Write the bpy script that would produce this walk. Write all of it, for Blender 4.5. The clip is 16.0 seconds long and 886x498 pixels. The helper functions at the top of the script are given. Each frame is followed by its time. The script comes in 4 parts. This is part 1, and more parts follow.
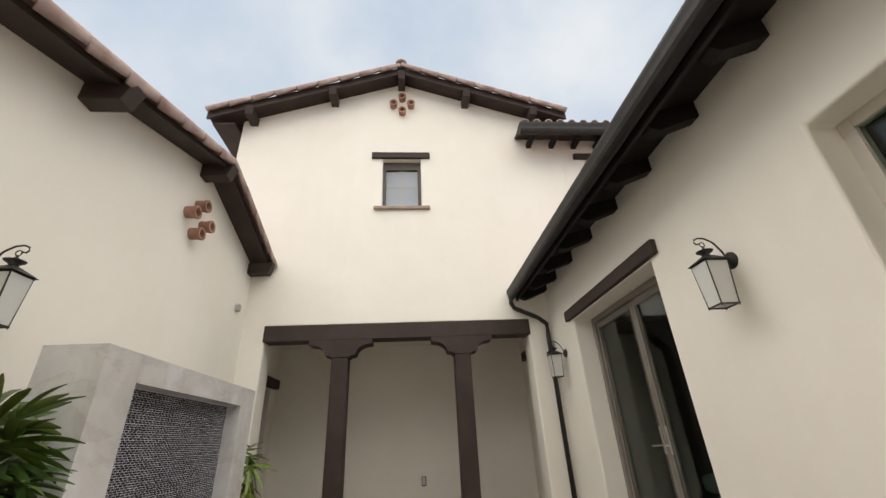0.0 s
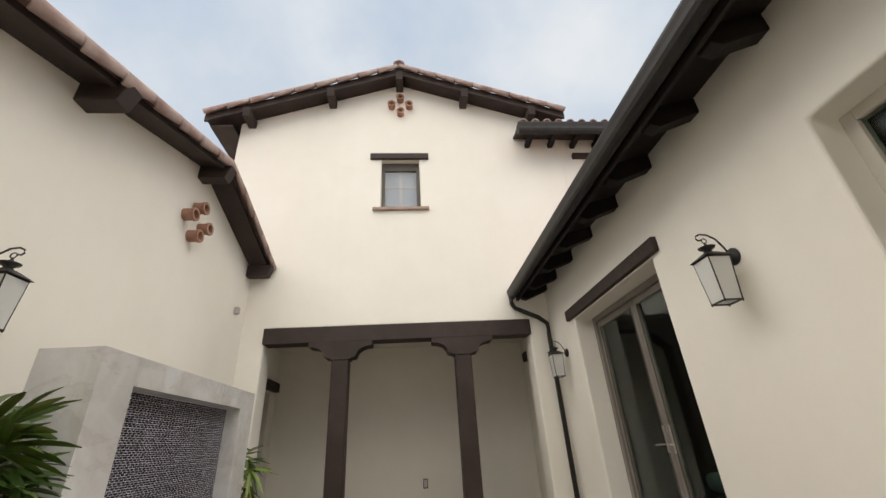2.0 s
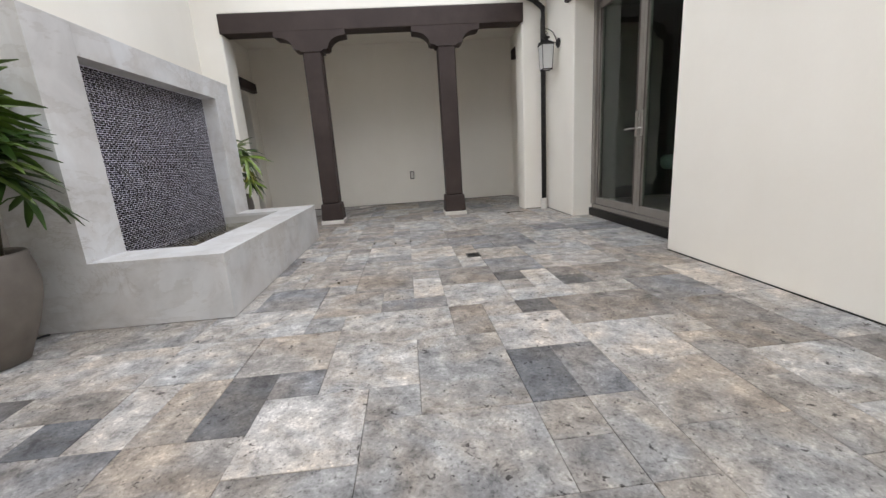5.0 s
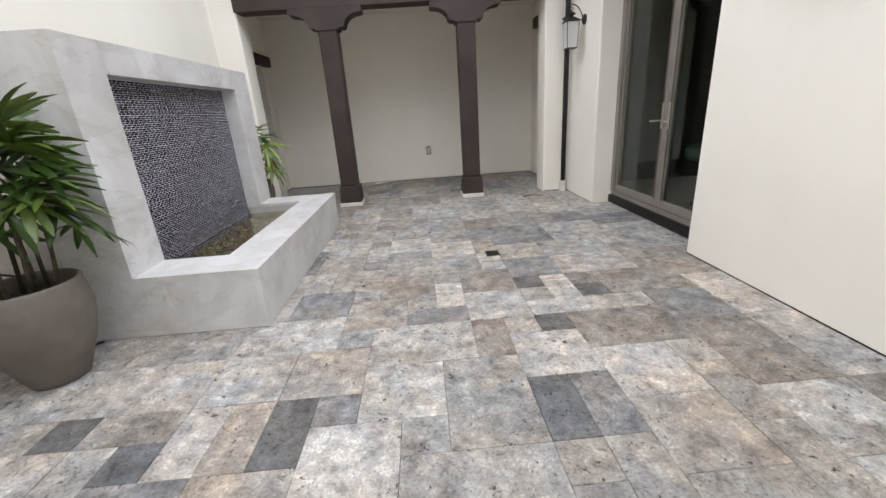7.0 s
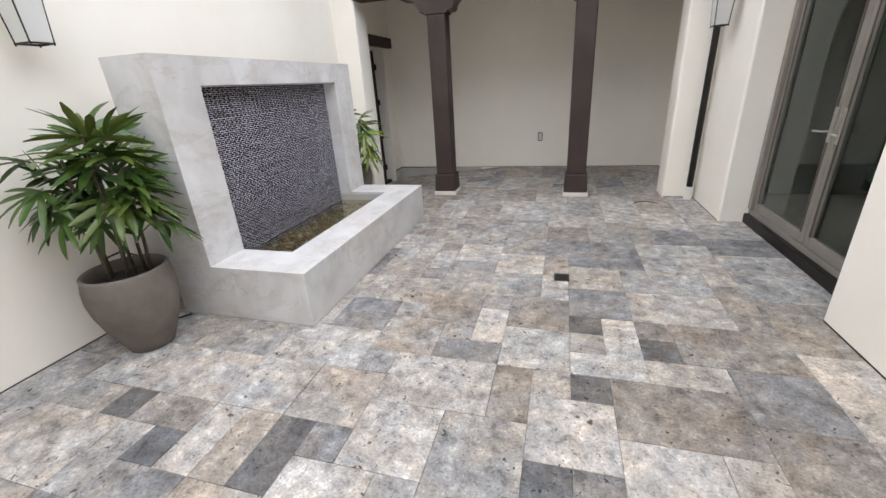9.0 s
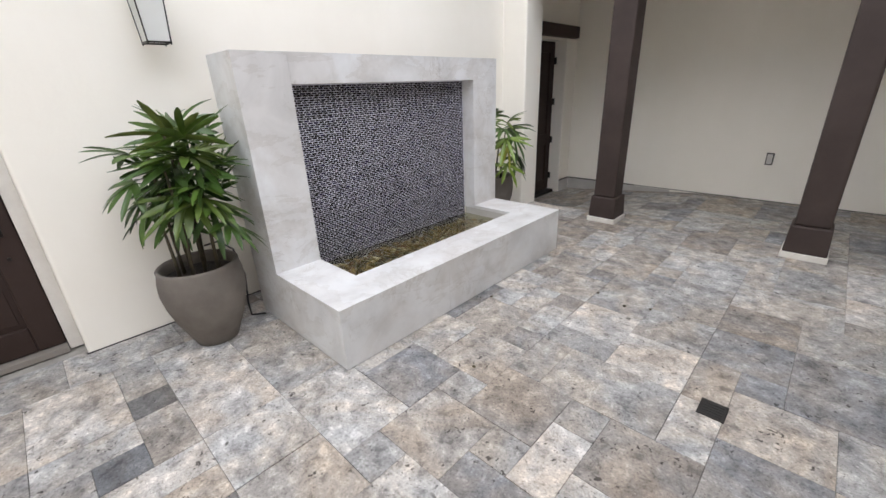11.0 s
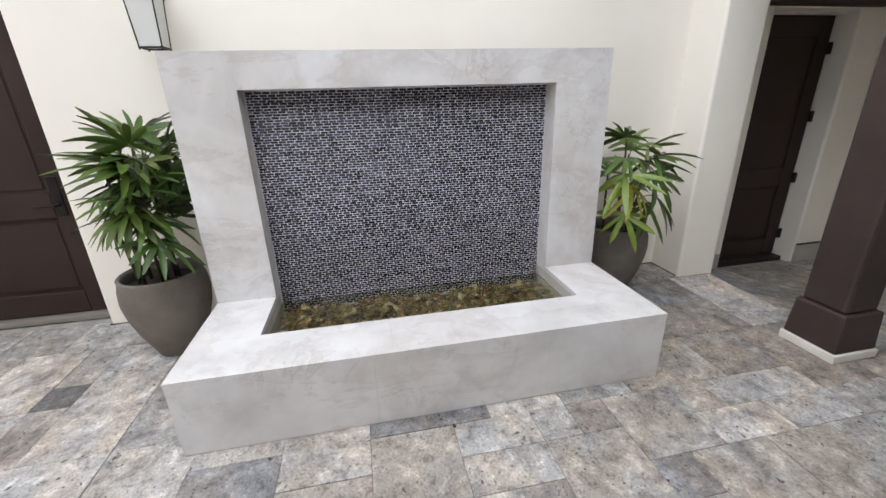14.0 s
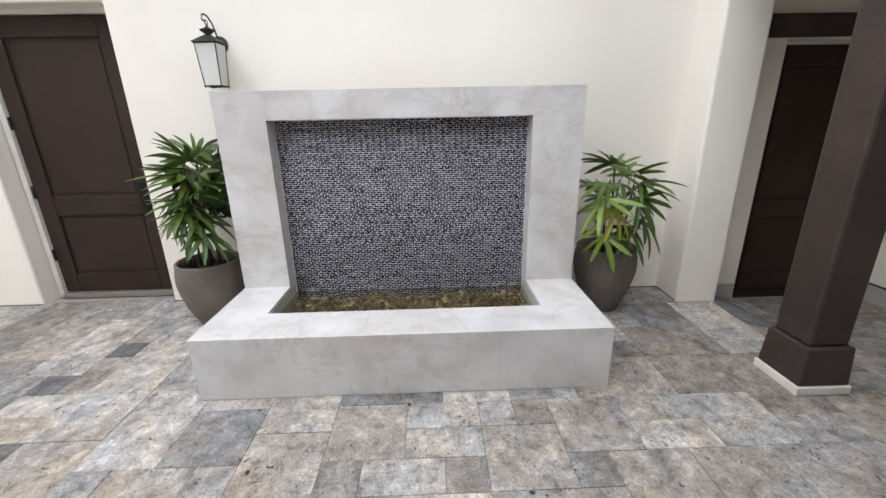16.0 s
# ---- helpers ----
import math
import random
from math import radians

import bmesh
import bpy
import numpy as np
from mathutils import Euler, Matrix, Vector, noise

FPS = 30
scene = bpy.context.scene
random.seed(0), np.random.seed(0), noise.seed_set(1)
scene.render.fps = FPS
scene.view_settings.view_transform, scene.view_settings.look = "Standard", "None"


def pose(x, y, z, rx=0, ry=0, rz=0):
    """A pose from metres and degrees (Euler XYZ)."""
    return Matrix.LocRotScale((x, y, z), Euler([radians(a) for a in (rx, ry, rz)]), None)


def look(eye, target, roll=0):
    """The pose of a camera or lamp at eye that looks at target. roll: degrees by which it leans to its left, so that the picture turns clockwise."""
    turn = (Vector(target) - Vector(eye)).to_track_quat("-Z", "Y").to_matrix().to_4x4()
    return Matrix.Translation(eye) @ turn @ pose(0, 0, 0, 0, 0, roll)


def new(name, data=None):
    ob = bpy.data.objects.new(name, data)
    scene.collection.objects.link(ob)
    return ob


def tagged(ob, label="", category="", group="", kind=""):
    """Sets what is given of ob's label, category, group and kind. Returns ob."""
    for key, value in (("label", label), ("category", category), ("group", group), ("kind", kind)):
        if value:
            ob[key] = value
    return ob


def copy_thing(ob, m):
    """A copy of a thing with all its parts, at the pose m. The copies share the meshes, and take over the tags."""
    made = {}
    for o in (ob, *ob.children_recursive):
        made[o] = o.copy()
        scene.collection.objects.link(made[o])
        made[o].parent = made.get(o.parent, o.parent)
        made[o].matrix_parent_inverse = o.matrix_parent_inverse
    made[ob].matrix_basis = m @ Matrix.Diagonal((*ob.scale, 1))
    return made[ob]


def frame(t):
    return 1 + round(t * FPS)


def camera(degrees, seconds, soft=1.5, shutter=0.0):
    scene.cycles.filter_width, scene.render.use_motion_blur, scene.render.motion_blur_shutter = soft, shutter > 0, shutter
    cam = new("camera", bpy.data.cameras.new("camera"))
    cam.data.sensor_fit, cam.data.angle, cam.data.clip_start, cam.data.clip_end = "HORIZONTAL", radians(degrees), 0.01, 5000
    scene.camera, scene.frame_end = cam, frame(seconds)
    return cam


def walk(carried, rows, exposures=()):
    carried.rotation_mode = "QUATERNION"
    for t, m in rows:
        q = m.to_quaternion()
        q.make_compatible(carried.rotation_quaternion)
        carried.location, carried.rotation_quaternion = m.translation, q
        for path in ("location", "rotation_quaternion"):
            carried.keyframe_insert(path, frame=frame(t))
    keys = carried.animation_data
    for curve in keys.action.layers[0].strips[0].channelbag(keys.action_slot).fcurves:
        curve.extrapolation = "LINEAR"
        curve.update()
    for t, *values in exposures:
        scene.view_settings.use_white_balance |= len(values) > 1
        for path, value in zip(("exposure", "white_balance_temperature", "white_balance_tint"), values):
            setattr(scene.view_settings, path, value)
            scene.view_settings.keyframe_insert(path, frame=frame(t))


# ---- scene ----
cam = camera(95.7, 16.0)
PATH = [
    (0, (0.005, 0.046, 1.166), (0.167, 1.842, 2.03), -3.0),
    (0.5, (0.003, 0.032, 1.171), (0.162, 1.821, 2.051), -3.2),
    (1, (-0.005, 0.013, 1.178), (0.156, 1.792, 2.078), -3.3),
    (1.5, (0.002, 0.04, 1.173), (0.163, 1.813, 2.084), -3.4),
    (2, (0.001, 0.078, 1.158), (0.167, 1.87, 2.03), -3.6),
    (2.5, (0.015, 0.118, 1.108), (0.184, 1.969, 1.847), -3.7),
    (3, (0.026, 0.134, 1.052), (0.195, 2.061, 1.561), -3.8),
    (3.5, (0.045, 0.164, 1.0), (0.209, 2.143, 1.237), -3.9),
    (4, (0.058, 0.162, 0.942), (0.219, 2.156, 0.921), -3.9),
    (4.5, (0.075, 0.147, 0.9), (0.231, 2.123, 0.63), -3.9),
    (4.7, (0.078, 0.16, 0.889), (0.233, 2.122, 0.531), -3.9),
    (7, (0.034, 0.202, 1.273), (0.105, 2.091, 0.619), -4.0),
    (7.5, (0.077, 0.105, 1.432), (0.087, 1.972, 0.714), -4.0),
    (8, (0.2, 0.212, 1.472), (0.105, 2.059, 0.711), -3.9),
    (8.5, (0.347, 0.356, 1.489), (0.065, 2.182, 0.723), -3.8),
    (9, (0.556, 0.561, 1.518), (0.016, 2.332, 0.761), -3.7),
    (9.5, (0.671, 0.782, 1.518), (-0.12, 2.462, 0.776), -3.4),
    (12, (0.819, 2.32, 1.564), (-0.725, 3.357, 0.831), -2.4),
    (12.5, (0.868, 2.671, 1.562), (-0.787, 3.534, 0.844), -2.4),
    (13, (0.792, 2.935, 1.549), (-0.94, 3.629, 0.828), -2.1),
    (13.5, (0.643, 3.233, 1.538), (-1.149, 3.764, 0.827), -2.0),
    (14, (0.597, 3.555, 1.526), (-1.246, 3.909, 0.834), -1.8),
    (14.5, (0.68, 3.756, 1.538), (-1.194, 3.959, 0.87), -1.4),
    (15, (0.867, 3.87, 1.558), (-1.027, 3.976, 0.922), -1.3),
    (15.5, (1.0, 3.94, 1.574), (-0.903, 4.012, 0.962), -1.2),
    (16, (1.026, 4.051, 1.592), (-0.877, 4.094, 0.979), -1.2),
]
EXPOSURES = [(0.0, 0.46, 7350, 10), (2.4, 0.42, 7400, 10), (3.0, 0.57, 8050, 13), (3.5, 0.76, 6500, 11), (4.5, 0.87, 6400, 11), (7.0, 1.05, 6400, 11), (9.5, 1.17, 6400, 12), (12.0, 1.15, 6400, 12), (16.0, 1.14, 6400, 11)]
walk(cam, [(t, look(eye, target, roll)) for t, eye, target, roll in PATH], EXPOSURES)

# ---- light: overcast sky with a soft high sun ----
world = bpy.data.worlds.new("overcast_sky")
scene.world = world
world.use_nodes = True


def overcast(w):
    nt = w.node_tree
    nt.nodes.clear()
    out = nt.nodes.new("ShaderNodeOutputWorld")
    bg = nt.nodes.new("ShaderNodeBackground")
    sky = nt.nodes.new("ShaderNodeTexSky")
    sky.sky_type, sky.sun_disc = "NISHITA", False
    sky.sun_elevation, sky.sun_rotation = radians(80), radians(193)
    gain = nt.nodes.new("ShaderNodeVectorMath")
    gain.operation = "SCALE"
    gain.inputs["Scale"].default_value = 0.10
    nt.links.new(sky.outputs[0], gain.inputs[0])
    co = nt.nodes.new("ShaderNodeTexCoord")
    big = nt.nodes.new("ShaderNodeTexNoise")
    big.inputs["Scale"].default_value, big.inputs["Detail"].default_value = 2.2, 5
    big.inputs["Roughness"].default_value = 0.5
    nt.links.new(co.outputs["Generated"], big.inputs["Vector"])
    ramp = nt.nodes.new("ShaderNodeValToRGB")
    ramp.color_ramp.elements[0].position, ramp.color_ramp.elements[1].position = 0.35, 0.68
    ramp.color_ramp.elements[0].color = (0.40, 0.54, 0.76, 1)
    ramp.color_ramp.elements[1].color = (0.76, 0.84, 0.95, 1)
    nt.links.new(big.outputs[0], ramp.inputs[0])
    mix = nt.nodes.new("ShaderNodeMix")
    mix.data_type = "RGBA"
    mix.inputs[0].default_value = 0.82
    nt.links.new(gain.outputs[0], mix.inputs[6])
    nt.links.new(ramp.outputs[0], mix.inputs[7])
    nt.links.new(mix.outputs[2], bg.inputs[0])
    bg.inputs[1].default_value = SKY
    nt.links.new(bg.outputs[0], out.inputs[0])


SKY = 0.85
overcast(world)
sun_data = bpy.data.lights.new("sun", "SUN")
sun_data.energy, sun_data.angle, sun_data.color = 3.2, radians(125), (1.0, 0.97, 0.93)
sun = new("sun", sun_data)
sun.matrix_world = look((0, 0, 20), (1.2, 1.6, 3.0))

# ---- materials ----


def material(name):
    m = bpy.data.materials.new(name)
    m.use_nodes = True
    nt = m.node_tree
    return m, nt, nt.nodes["Principled BSDF"]


def node(nt, kind, **inputs):
    n = nt.nodes.new(kind)
    for k, v in inputs.items():
        n.inputs[k.replace("_", " ")].default_value = v
    return n


def ramp_of(nt, source, stops, interpolation="LINEAR"):
    r = nt.nodes.new("ShaderNodeValToRGB")
    r.color_ramp.interpolation = interpolation
    while len(r.color_ramp.elements) < len(stops):
        r.color_ramp.elements.new(0.5)
    for e, (p, c) in zip(r.color_ramp.elements, stops):
        e.position, e.color = p, (*c, 1) if len(c) == 3 else c
    nt.links.new(source, r.inputs[0])
    return r.outputs[0]


def blend(nt, a, b, factor, how="MIX"):
    m = nt.nodes.new("ShaderNodeMix")
    m.data_type, m.blend_type = "RGBA", how
    for slot, v in ((0, factor), (6, a), (7, b)):
        if isinstance(v, (int, float)):
            m.inputs[slot].default_value = v
        elif isinstance(v, tuple):
            m.inputs[slot].default_value = (*v, 1)
        else:
            nt.links.new(v, m.inputs[slot])
    return m.outputs[2]


def coords(nt, scale=(1, 1, 1), spread=None):
    """World position, scaled; spread adds an offset of its own for each piece."""
    g = nt.nodes.new("ShaderNodeNewGeometry")
    out = g.outputs["Position"]
    if spread is not None:
        mul = nt.nodes.new("ShaderNodeMath")
        mul.operation = "MULTIPLY"
        mul.inputs[1].default_value = 37.0
        nt.links.new(spread, mul.inputs[0])
        add = nt.nodes.new("ShaderNodeVectorMath")
        nt.links.new(out, add.inputs[0])
        nt.links.new(mul.outputs[0], add.inputs[1])
        out = add.outputs[0]
    s = nt.nodes.new("ShaderNodeVectorMath")
    s.operation = "MULTIPLY"
    s.inputs[1].default_value = scale
    nt.links.new(out, s.inputs[0])
    return s.outputs[0]


def grain(nt, vector, scale, detail=4.0, rough=0.55, distort=0.0):
    n = node(nt, "ShaderNodeTexNoise", Scale=scale, Detail=detail, Roughness=rough, Distortion=distort)
    nt.links.new(vector, n.inputs["Vector"])
    return n.outputs[0]


def relief(nt, bsdf, height, strength, distance):
    b = node(nt, "ShaderNodeBump", Strength=strength, Distance=distance)
    nt.links.new(height, b.inputs["Height"])
    nt.links.new(b.outputs[0], bsdf.inputs["Normal"])


def two_tone(name, dark, light, scale, rough, fine=60.0, bump=0.3, distance=0.004, metal=0.0, stretch=(1, 1, 1), rough_spread=0.1, gloss=0.5):
    m, nt, b = material(name)
    b.inputs["Specular IOR Level"].default_value = gloss
    v = coords(nt, stretch)
    c = ramp_of(nt, grain(nt, v, scale, 5), [(0.3, dark), (0.7, light)])
    nt.links.new(c, b.inputs["Base Color"])
    f = grain(nt, v, fine, 3)
    r = nt.nodes.new("ShaderNodeMapRange")
    r.inputs["To Min"].default_value, r.inputs["To Max"].default_value = rough - rough_spread, rough + rough_spread
    nt.links.new(f, r.inputs[0])
    nt.links.new(r.outputs[0], b.inputs["Roughness"])
    b.inputs["Metallic"].default_value = metal
    relief(nt, b, f, bump, distance)
    return m


def stucco_paint():
    m, nt, b = material("cream_stucco")
    v = coords(nt)
    patchy = ramp_of(nt, grain(nt, v, 0.9, 5, 0.6), [(0.3, (0.855, 0.808, 0.722)), (0.7, (0.90, 0.858, 0.778))])
    streak = ramp_of(nt, grain(nt, coords(nt, (5, 5, 0.35)), 1.0, 4), [(0.35, (0.96, 0.955, 0.945)), (0.6, (1, 1, 1))])
    nt.links.new(blend(nt, patchy, streak, 0.2, "MULTIPLY"), b.inputs["Base Color"])
    b.inputs["Roughness"].default_value = 0.92
    trowel = grain(nt, v, 14, 6, 0.65)
    relief(nt, b, trowel, 0.25, 0.006)
    return m


def marble():
    m, nt, b = material("pale_marble")
    v = coords(nt)
    cloud = ramp_of(nt, grain(nt, v, 2.2, 7, 0.6, 0.6), [(0.30, (0.56, 0.558, 0.555)), (0.5, (0.67, 0.668, 0.666)), (0.72, (0.74, 0.74, 0.742))])
    wave = node(nt, "ShaderNodeTexWave", Scale=0.55, Distortion=9.0, Detail=5.0)
    wave.inputs["Detail Scale"].default_value = 1.3
    nt.links.new(v, wave.inputs["Vector"])
    vein = ramp_of(nt, wave.outputs[1], [(0.0, (0.55, 0.49, 0.43)), (0.09, (0.9, 0.88, 0.86)), (0.16, (1, 1, 1))])
    c = blend(nt, cloud, vein, 0.10, "MULTIPLY")
    brown = ramp_of(nt, grain(nt, v, 1.3, 6, 0.65, 1.2), [(0.40, (0.74, 0.68, 0.63)), (0.50, (0.95, 0.93, 0.92)), (0.58, (1, 1, 1))])
    c = blend(nt, c, brown, 0.4, "MULTIPLY")
    drift = ramp_of(nt, grain(nt, coords(nt, (1.0, 0.8, 2.1)), 1.15, 9, 0.62, 0.35), [(0.40, (1, 1, 1)), (0.47, (0.94, 0.925, 0.905)), (0.505, (0.82, 0.795, 0.765)), (0.512, (1, 1, 1))])
    c = blend(nt, c, drift, 0.55, "MULTIPLY")
    thread = ramp_of(nt, grain(nt, v, 2.4, 9, 0.7, 1.1), [(0.485, (1, 1, 1)), (0.50, (0.74, 0.70, 0.66)), (0.515, (1, 1, 1))])
    c = blend(nt, c, blend(nt, c, thread, 0.7, "MULTIPLY"), ramp_of(nt, grain(nt, v, 1.7, 3), [(0.52, (0, 0, 0)), (0.60, (1, 1, 1))]))
    spots = ramp_of(nt, grain(nt, v, 7, 4, 0.6), [(0.3, (0.88, 0.86, 0.84)), (0.45, (1, 1, 1))])
    nt.links.new(blend(nt, c, spots, 0.5, "MULTIPLY"), b.inputs["Base Color"])
    b.inputs["Roughness"].default_value = 0.42
    relief(nt, b, grain(nt, v, 40, 3), 0.04, 0.002)
    return m


def travertine(name, per_island):
    m, nt, b = material(name)
    if per_island:
        rnd = nt.nodes.new("ShaderNodeNewGeometry").outputs["Random Per Island"]
    else:
        info = nt.nodes.new("ShaderNodeObjectInfo")
        rnd = info.outputs["Random"]
    tone = info.outputs["Color"] if not per_island else ramp_of(nt, rnd, [(0.0, (0.26, 0.245, 0.23)), (0.10, (0.32, 0.305, 0.285)), (0.24, (0.23, 0.23, 0.235)), (0.34, (0.35, 0.34, 0.325)),
                             (0.52, (0.29, 0.28, 0.27)), (0.64, (0.35, 0.34, 0.325)), (0.78, (0.30, 0.275, 0.245)), (0.90, (0.33, 0.32, 0.31))], "CONSTANT")
    v = coords(nt, (1, 1, 1), rnd)
    # broad clouds that drift between cool and warm within one tile
    drift = grain(nt, v, 2.6, 5, 0.6, 0.8)
    cool, warm = blend(nt, tone, (0.982, 1.0, 1.025), 1.0, "MULTIPLY"), blend(nt, tone, (1.078, 1.0, 0.915), 1.0, "MULTIPLY")
    c = blend(nt, cool, warm, ramp_of(nt, drift, [(0.40, (0, 0, 0)), (0.60, (1, 1, 1))]))
    cloud = ramp_of(nt, grain(nt, v, 3.4, 8, 0.64, 0.7), [(0.34, (0.60, 0.60, 0.61)), (0.45, (0.90, 0.90, 0.90)), (0.53, (1.06, 1.06, 1.05)), (0.64, (1.25, 1.25, 1.24))])
    c = blend(nt, c, cloud, 0.7, "MULTIPLY")
    # crisp-edged flakes
    flake = ramp_of(nt, grain(nt, v, 12, 10, 0.74, 0.3), [(0.38, (0.46, 0.46, 0.47)), (0.44, (0.84, 0.84, 0.84)), (0.50, (1.02, 1.02, 1.02)), (0.55, (1.12, 1.12, 1.11)), (0.61, (1.6, 1.6, 1.59))])
    c = blend(nt, c, flake, 0.78, "MULTIPLY")
    seam = ramp_of(nt, grain(nt, coords(nt, (5, 5, 5), rnd), 1.2, 8, 0.68, 0.4), [(0.40, (0.74, 0.73, 0.73)), (0.49, (1, 1, 1)), (0.62, (1.16, 1.15, 1.13))])
    c = blend(nt, c, seam, 0.35, "MULTIPLY")
    speck = grain(nt, v, 75, 5, 0.72)
    c = blend(nt, c, ramp_of(nt, speck, [(0.36, (0.42, 0.41, 0.40)), (0.45, (0.96, 0.96, 0.96)), (0.56, (1.02, 1.02, 1.02)), (0.66, (1.5, 1.5, 1.48))]), 0.75, "MULTIPLY")
    # filled and open pits, in clusters
    crowd = grain(nt, v, 5.5, 4, 0.6)
    for size, cut, colour, band in ((34.0, 0.37, (0.20, 0.19, 0.185), (0.47, 0.54)), (16.0, 0.33, (0.26, 0.25, 0.24), (0.52, 0.60))):
        hole = ramp_of(nt, grain(nt, v, size, 3, 0.6, 0.5), [(cut - 0.035, colour), (cut, (1, 1, 1))])
        c = blend(nt, c, blend(nt, c, hole, 1.0, "MULTIPLY"), ramp_of(nt, crowd, [(band[0], (0, 0, 0)), (band[1], (1, 1, 1))]))
    chip = node(nt, "ShaderNodeTexVoronoi", Scale=43.0)
    nt.links.new(v, chip.inputs["Vector"])
    pale = ramp_of(nt, chip.outputs["Distance"], [(0.11, (1.6, 1.58, 1.55)), (0.2, (1, 1, 1))])
    c = blend(nt, c, blend(nt, c, pale, 1.0, "MULTIPLY"), ramp_of(nt, crowd, [(0.40, (1, 1, 1)), (0.47, (0, 0, 0))]))
    nt.links.new(c, b.inputs["Base Color"])
    nt.links.new(ramp_of(nt, grain(nt, v, 8, 4), [(0.3, (0.58, 0.58, 0.58)), (0.7, (0.82, 0.82, 0.82))]), b.inputs["Roughness"])
    b.inputs["Specular IOR Level"].default_value = 0.35
    relief(nt, b, blend(nt, flake, speck, 0.5), 0.35, 0.003)
    return m


def glass_of(name, tint=(0.93, 0.96, 0.94), rough=0.0, ior=1.45):
    m, nt, b = material(name)
    b.inputs["Base Color"].default_value = (*tint, 1)
    b.inputs["Roughness"].default_value = rough
    b.inputs["Transmission Weight"].default_value = 1.0
    b.inputs["IOR"].default_value = ior
    return m


def milky_glass():
    m, nt, b = material("frosted_lantern_glass")
    b.inputs["Base Color"].default_value = (0.90, 0.90, 0.87, 1)
    b.inputs["Roughness"].default_value = 0.6
    b.inputs["Transmission Weight"].default_value = 0.45
    return m


def plain(name, colour, rough=0.6, metal=0.0):
    m, nt, b = material(name)
    b.inputs["Base Color"].default_value = (*colour, 1)
    b.inputs["Roughness"].default_value, b.inputs["Metallic"].default_value = rough, metal
    return m


def mosaic_glaze():
    m, nt, b = material("dark_mosaic_glaze")
    rnd = nt.nodes.new("ShaderNodeNewGeometry").outputs["Random Per Island"]
    # the violet and palest stops put bluish reflections and glints into the tile colour
    c = ramp_of(nt, rnd, [(0.0, (0.008, 0.008, 0.010)), (0.34, (0.015, 0.014, 0.020)), (0.60, (0.026, 0.024, 0.034)), (0.80, (0.030, 0.025, 0.056)), (0.93, (0.07, 0.067, 0.09)), (0.985, (0.17, 0.165, 0.20))], "CONSTANT")
    nt.links.new(c, b.inputs["Base Color"])
    b.inputs["Roughness"].default_value = 0.13
    b.inputs["Metallic"].default_value = 0.3
    relief(nt, b, grain(nt, coords(nt), 120, 3), 0.2, 0.002)
    return m


def pebble_stone():
    m, nt, b = material("river_pebble")
    rnd = nt.nodes.new("ShaderNodeNewGeometry").outputs["Random Per Island"]
    c = ramp_of(nt, rnd, [(0.0, (0.06, 0.045, 0.02)), (0.2, (0.18, 0.125, 0.045)), (0.4, (0.10, 0.09, 0.035)), (0.6, (0.26, 0.185, 0.075)), (0.8, (0.19, 0.10, 0.04)), (0.93, (0.50, 0.44, 0.30))], "CONSTANT")
    nt.links.new(c, b.inputs["Base Color"])
    b.inputs["Roughness"].default_value = 0.35
    return m


def leaf_green():
    m, nt, b = material("palm_leaf")
    info = nt.nodes.new("ShaderNodeObjectInfo").outputs["Random"]
    c = ramp_of(nt, info, [(0.0, (0.042, 0.085, 0.016)), (0.5, (0.066, 0.128, 0.022)), (0.85, (0.11, 0.17, 0.03)), (1.0, (0.16, 0.19, 0.05))])
    v = coords(nt)
    tint = nt.nodes.new("ShaderNodeObjectInfo").outputs["Color"]
    c = blend(nt, c, tint, 1.0, "MULTIPLY")
    c = blend(nt, c, ramp_of(nt, grain(nt, v, 18, 3), [(0.3, (0.75, 0.75, 0.7)), (0.7, (1.15, 1.15, 1.1))]), 0.8, "MULTIPLY")
    nt.links.new(c, b.inputs["Base Color"])
    b.inputs["Roughness"].default_value = 0.38
    b.inputs["Subsurface Weight"].default_value = 0.0
    return m


STUCCO = stucco_paint()
MARBLE = marble()
TILE, TILE_REST = travertine("travertine_tile", False), travertine("travertine_field", True)
GROUT = two_tone("grout", (0.26, 0.245, 0.225), (0.38, 0.36, 0.33), 9, 0.9)
WOOD = two_tone("brown_painted_wood", (0.039, 0.027, 0.0235), (0.058, 0.041, 0.036), 3, 0.65, 35, 0.25, 0.003, gloss=0.3)
# brown wood again, with the shade under the eaves put into its colour
SHADED_EAVE_WOOD = two_tone("shaded_brown_eave_wood", (0.009, 0.0063, 0.0055), (0.017, 0.012, 0.0105), 3, 0.6, 35, 0.25, 0.003, gloss=0.25)
SILL_CLAY = two_tone("pale_worn_clay", (0.34, 0.24, 0.19), (0.45, 0.34, 0.28), 8, 0.85, 40, 0.3, 0.003)
DOOR_PAINT = two_tone("dark_brown_door_paint", (0.031, 0.0190, 0.0155), (0.043, 0.0275, 0.0230), 2, 0.6, 70, 0.1, 0.002, gloss=0.22)
METAL = two_tone("dark_bronze_metal", (0.016, 0.014, 0.013), (0.03, 0.027, 0.025), 8, 0.5, 90, 0.1, 0.002, metal=0.3)
CLAY = two_tone("terracotta", (0.26, 0.115, 0.075), (0.42, 0.24, 0.17), 6, 0.85, 40, 0.3, 0.004)
ROOF_CLAY = two_tone("weathered_roof_clay", (0.25, 0.15, 0.13), (0.46, 0.36, 0.325), 4, 0.85, 30, 0.4, 0.006)
POT = two_tone("taupe_concrete", (0.125, 0.107, 0.091), (0.188, 0.165, 0.143), 5, 0.85, 50, 0.35, 0.004)
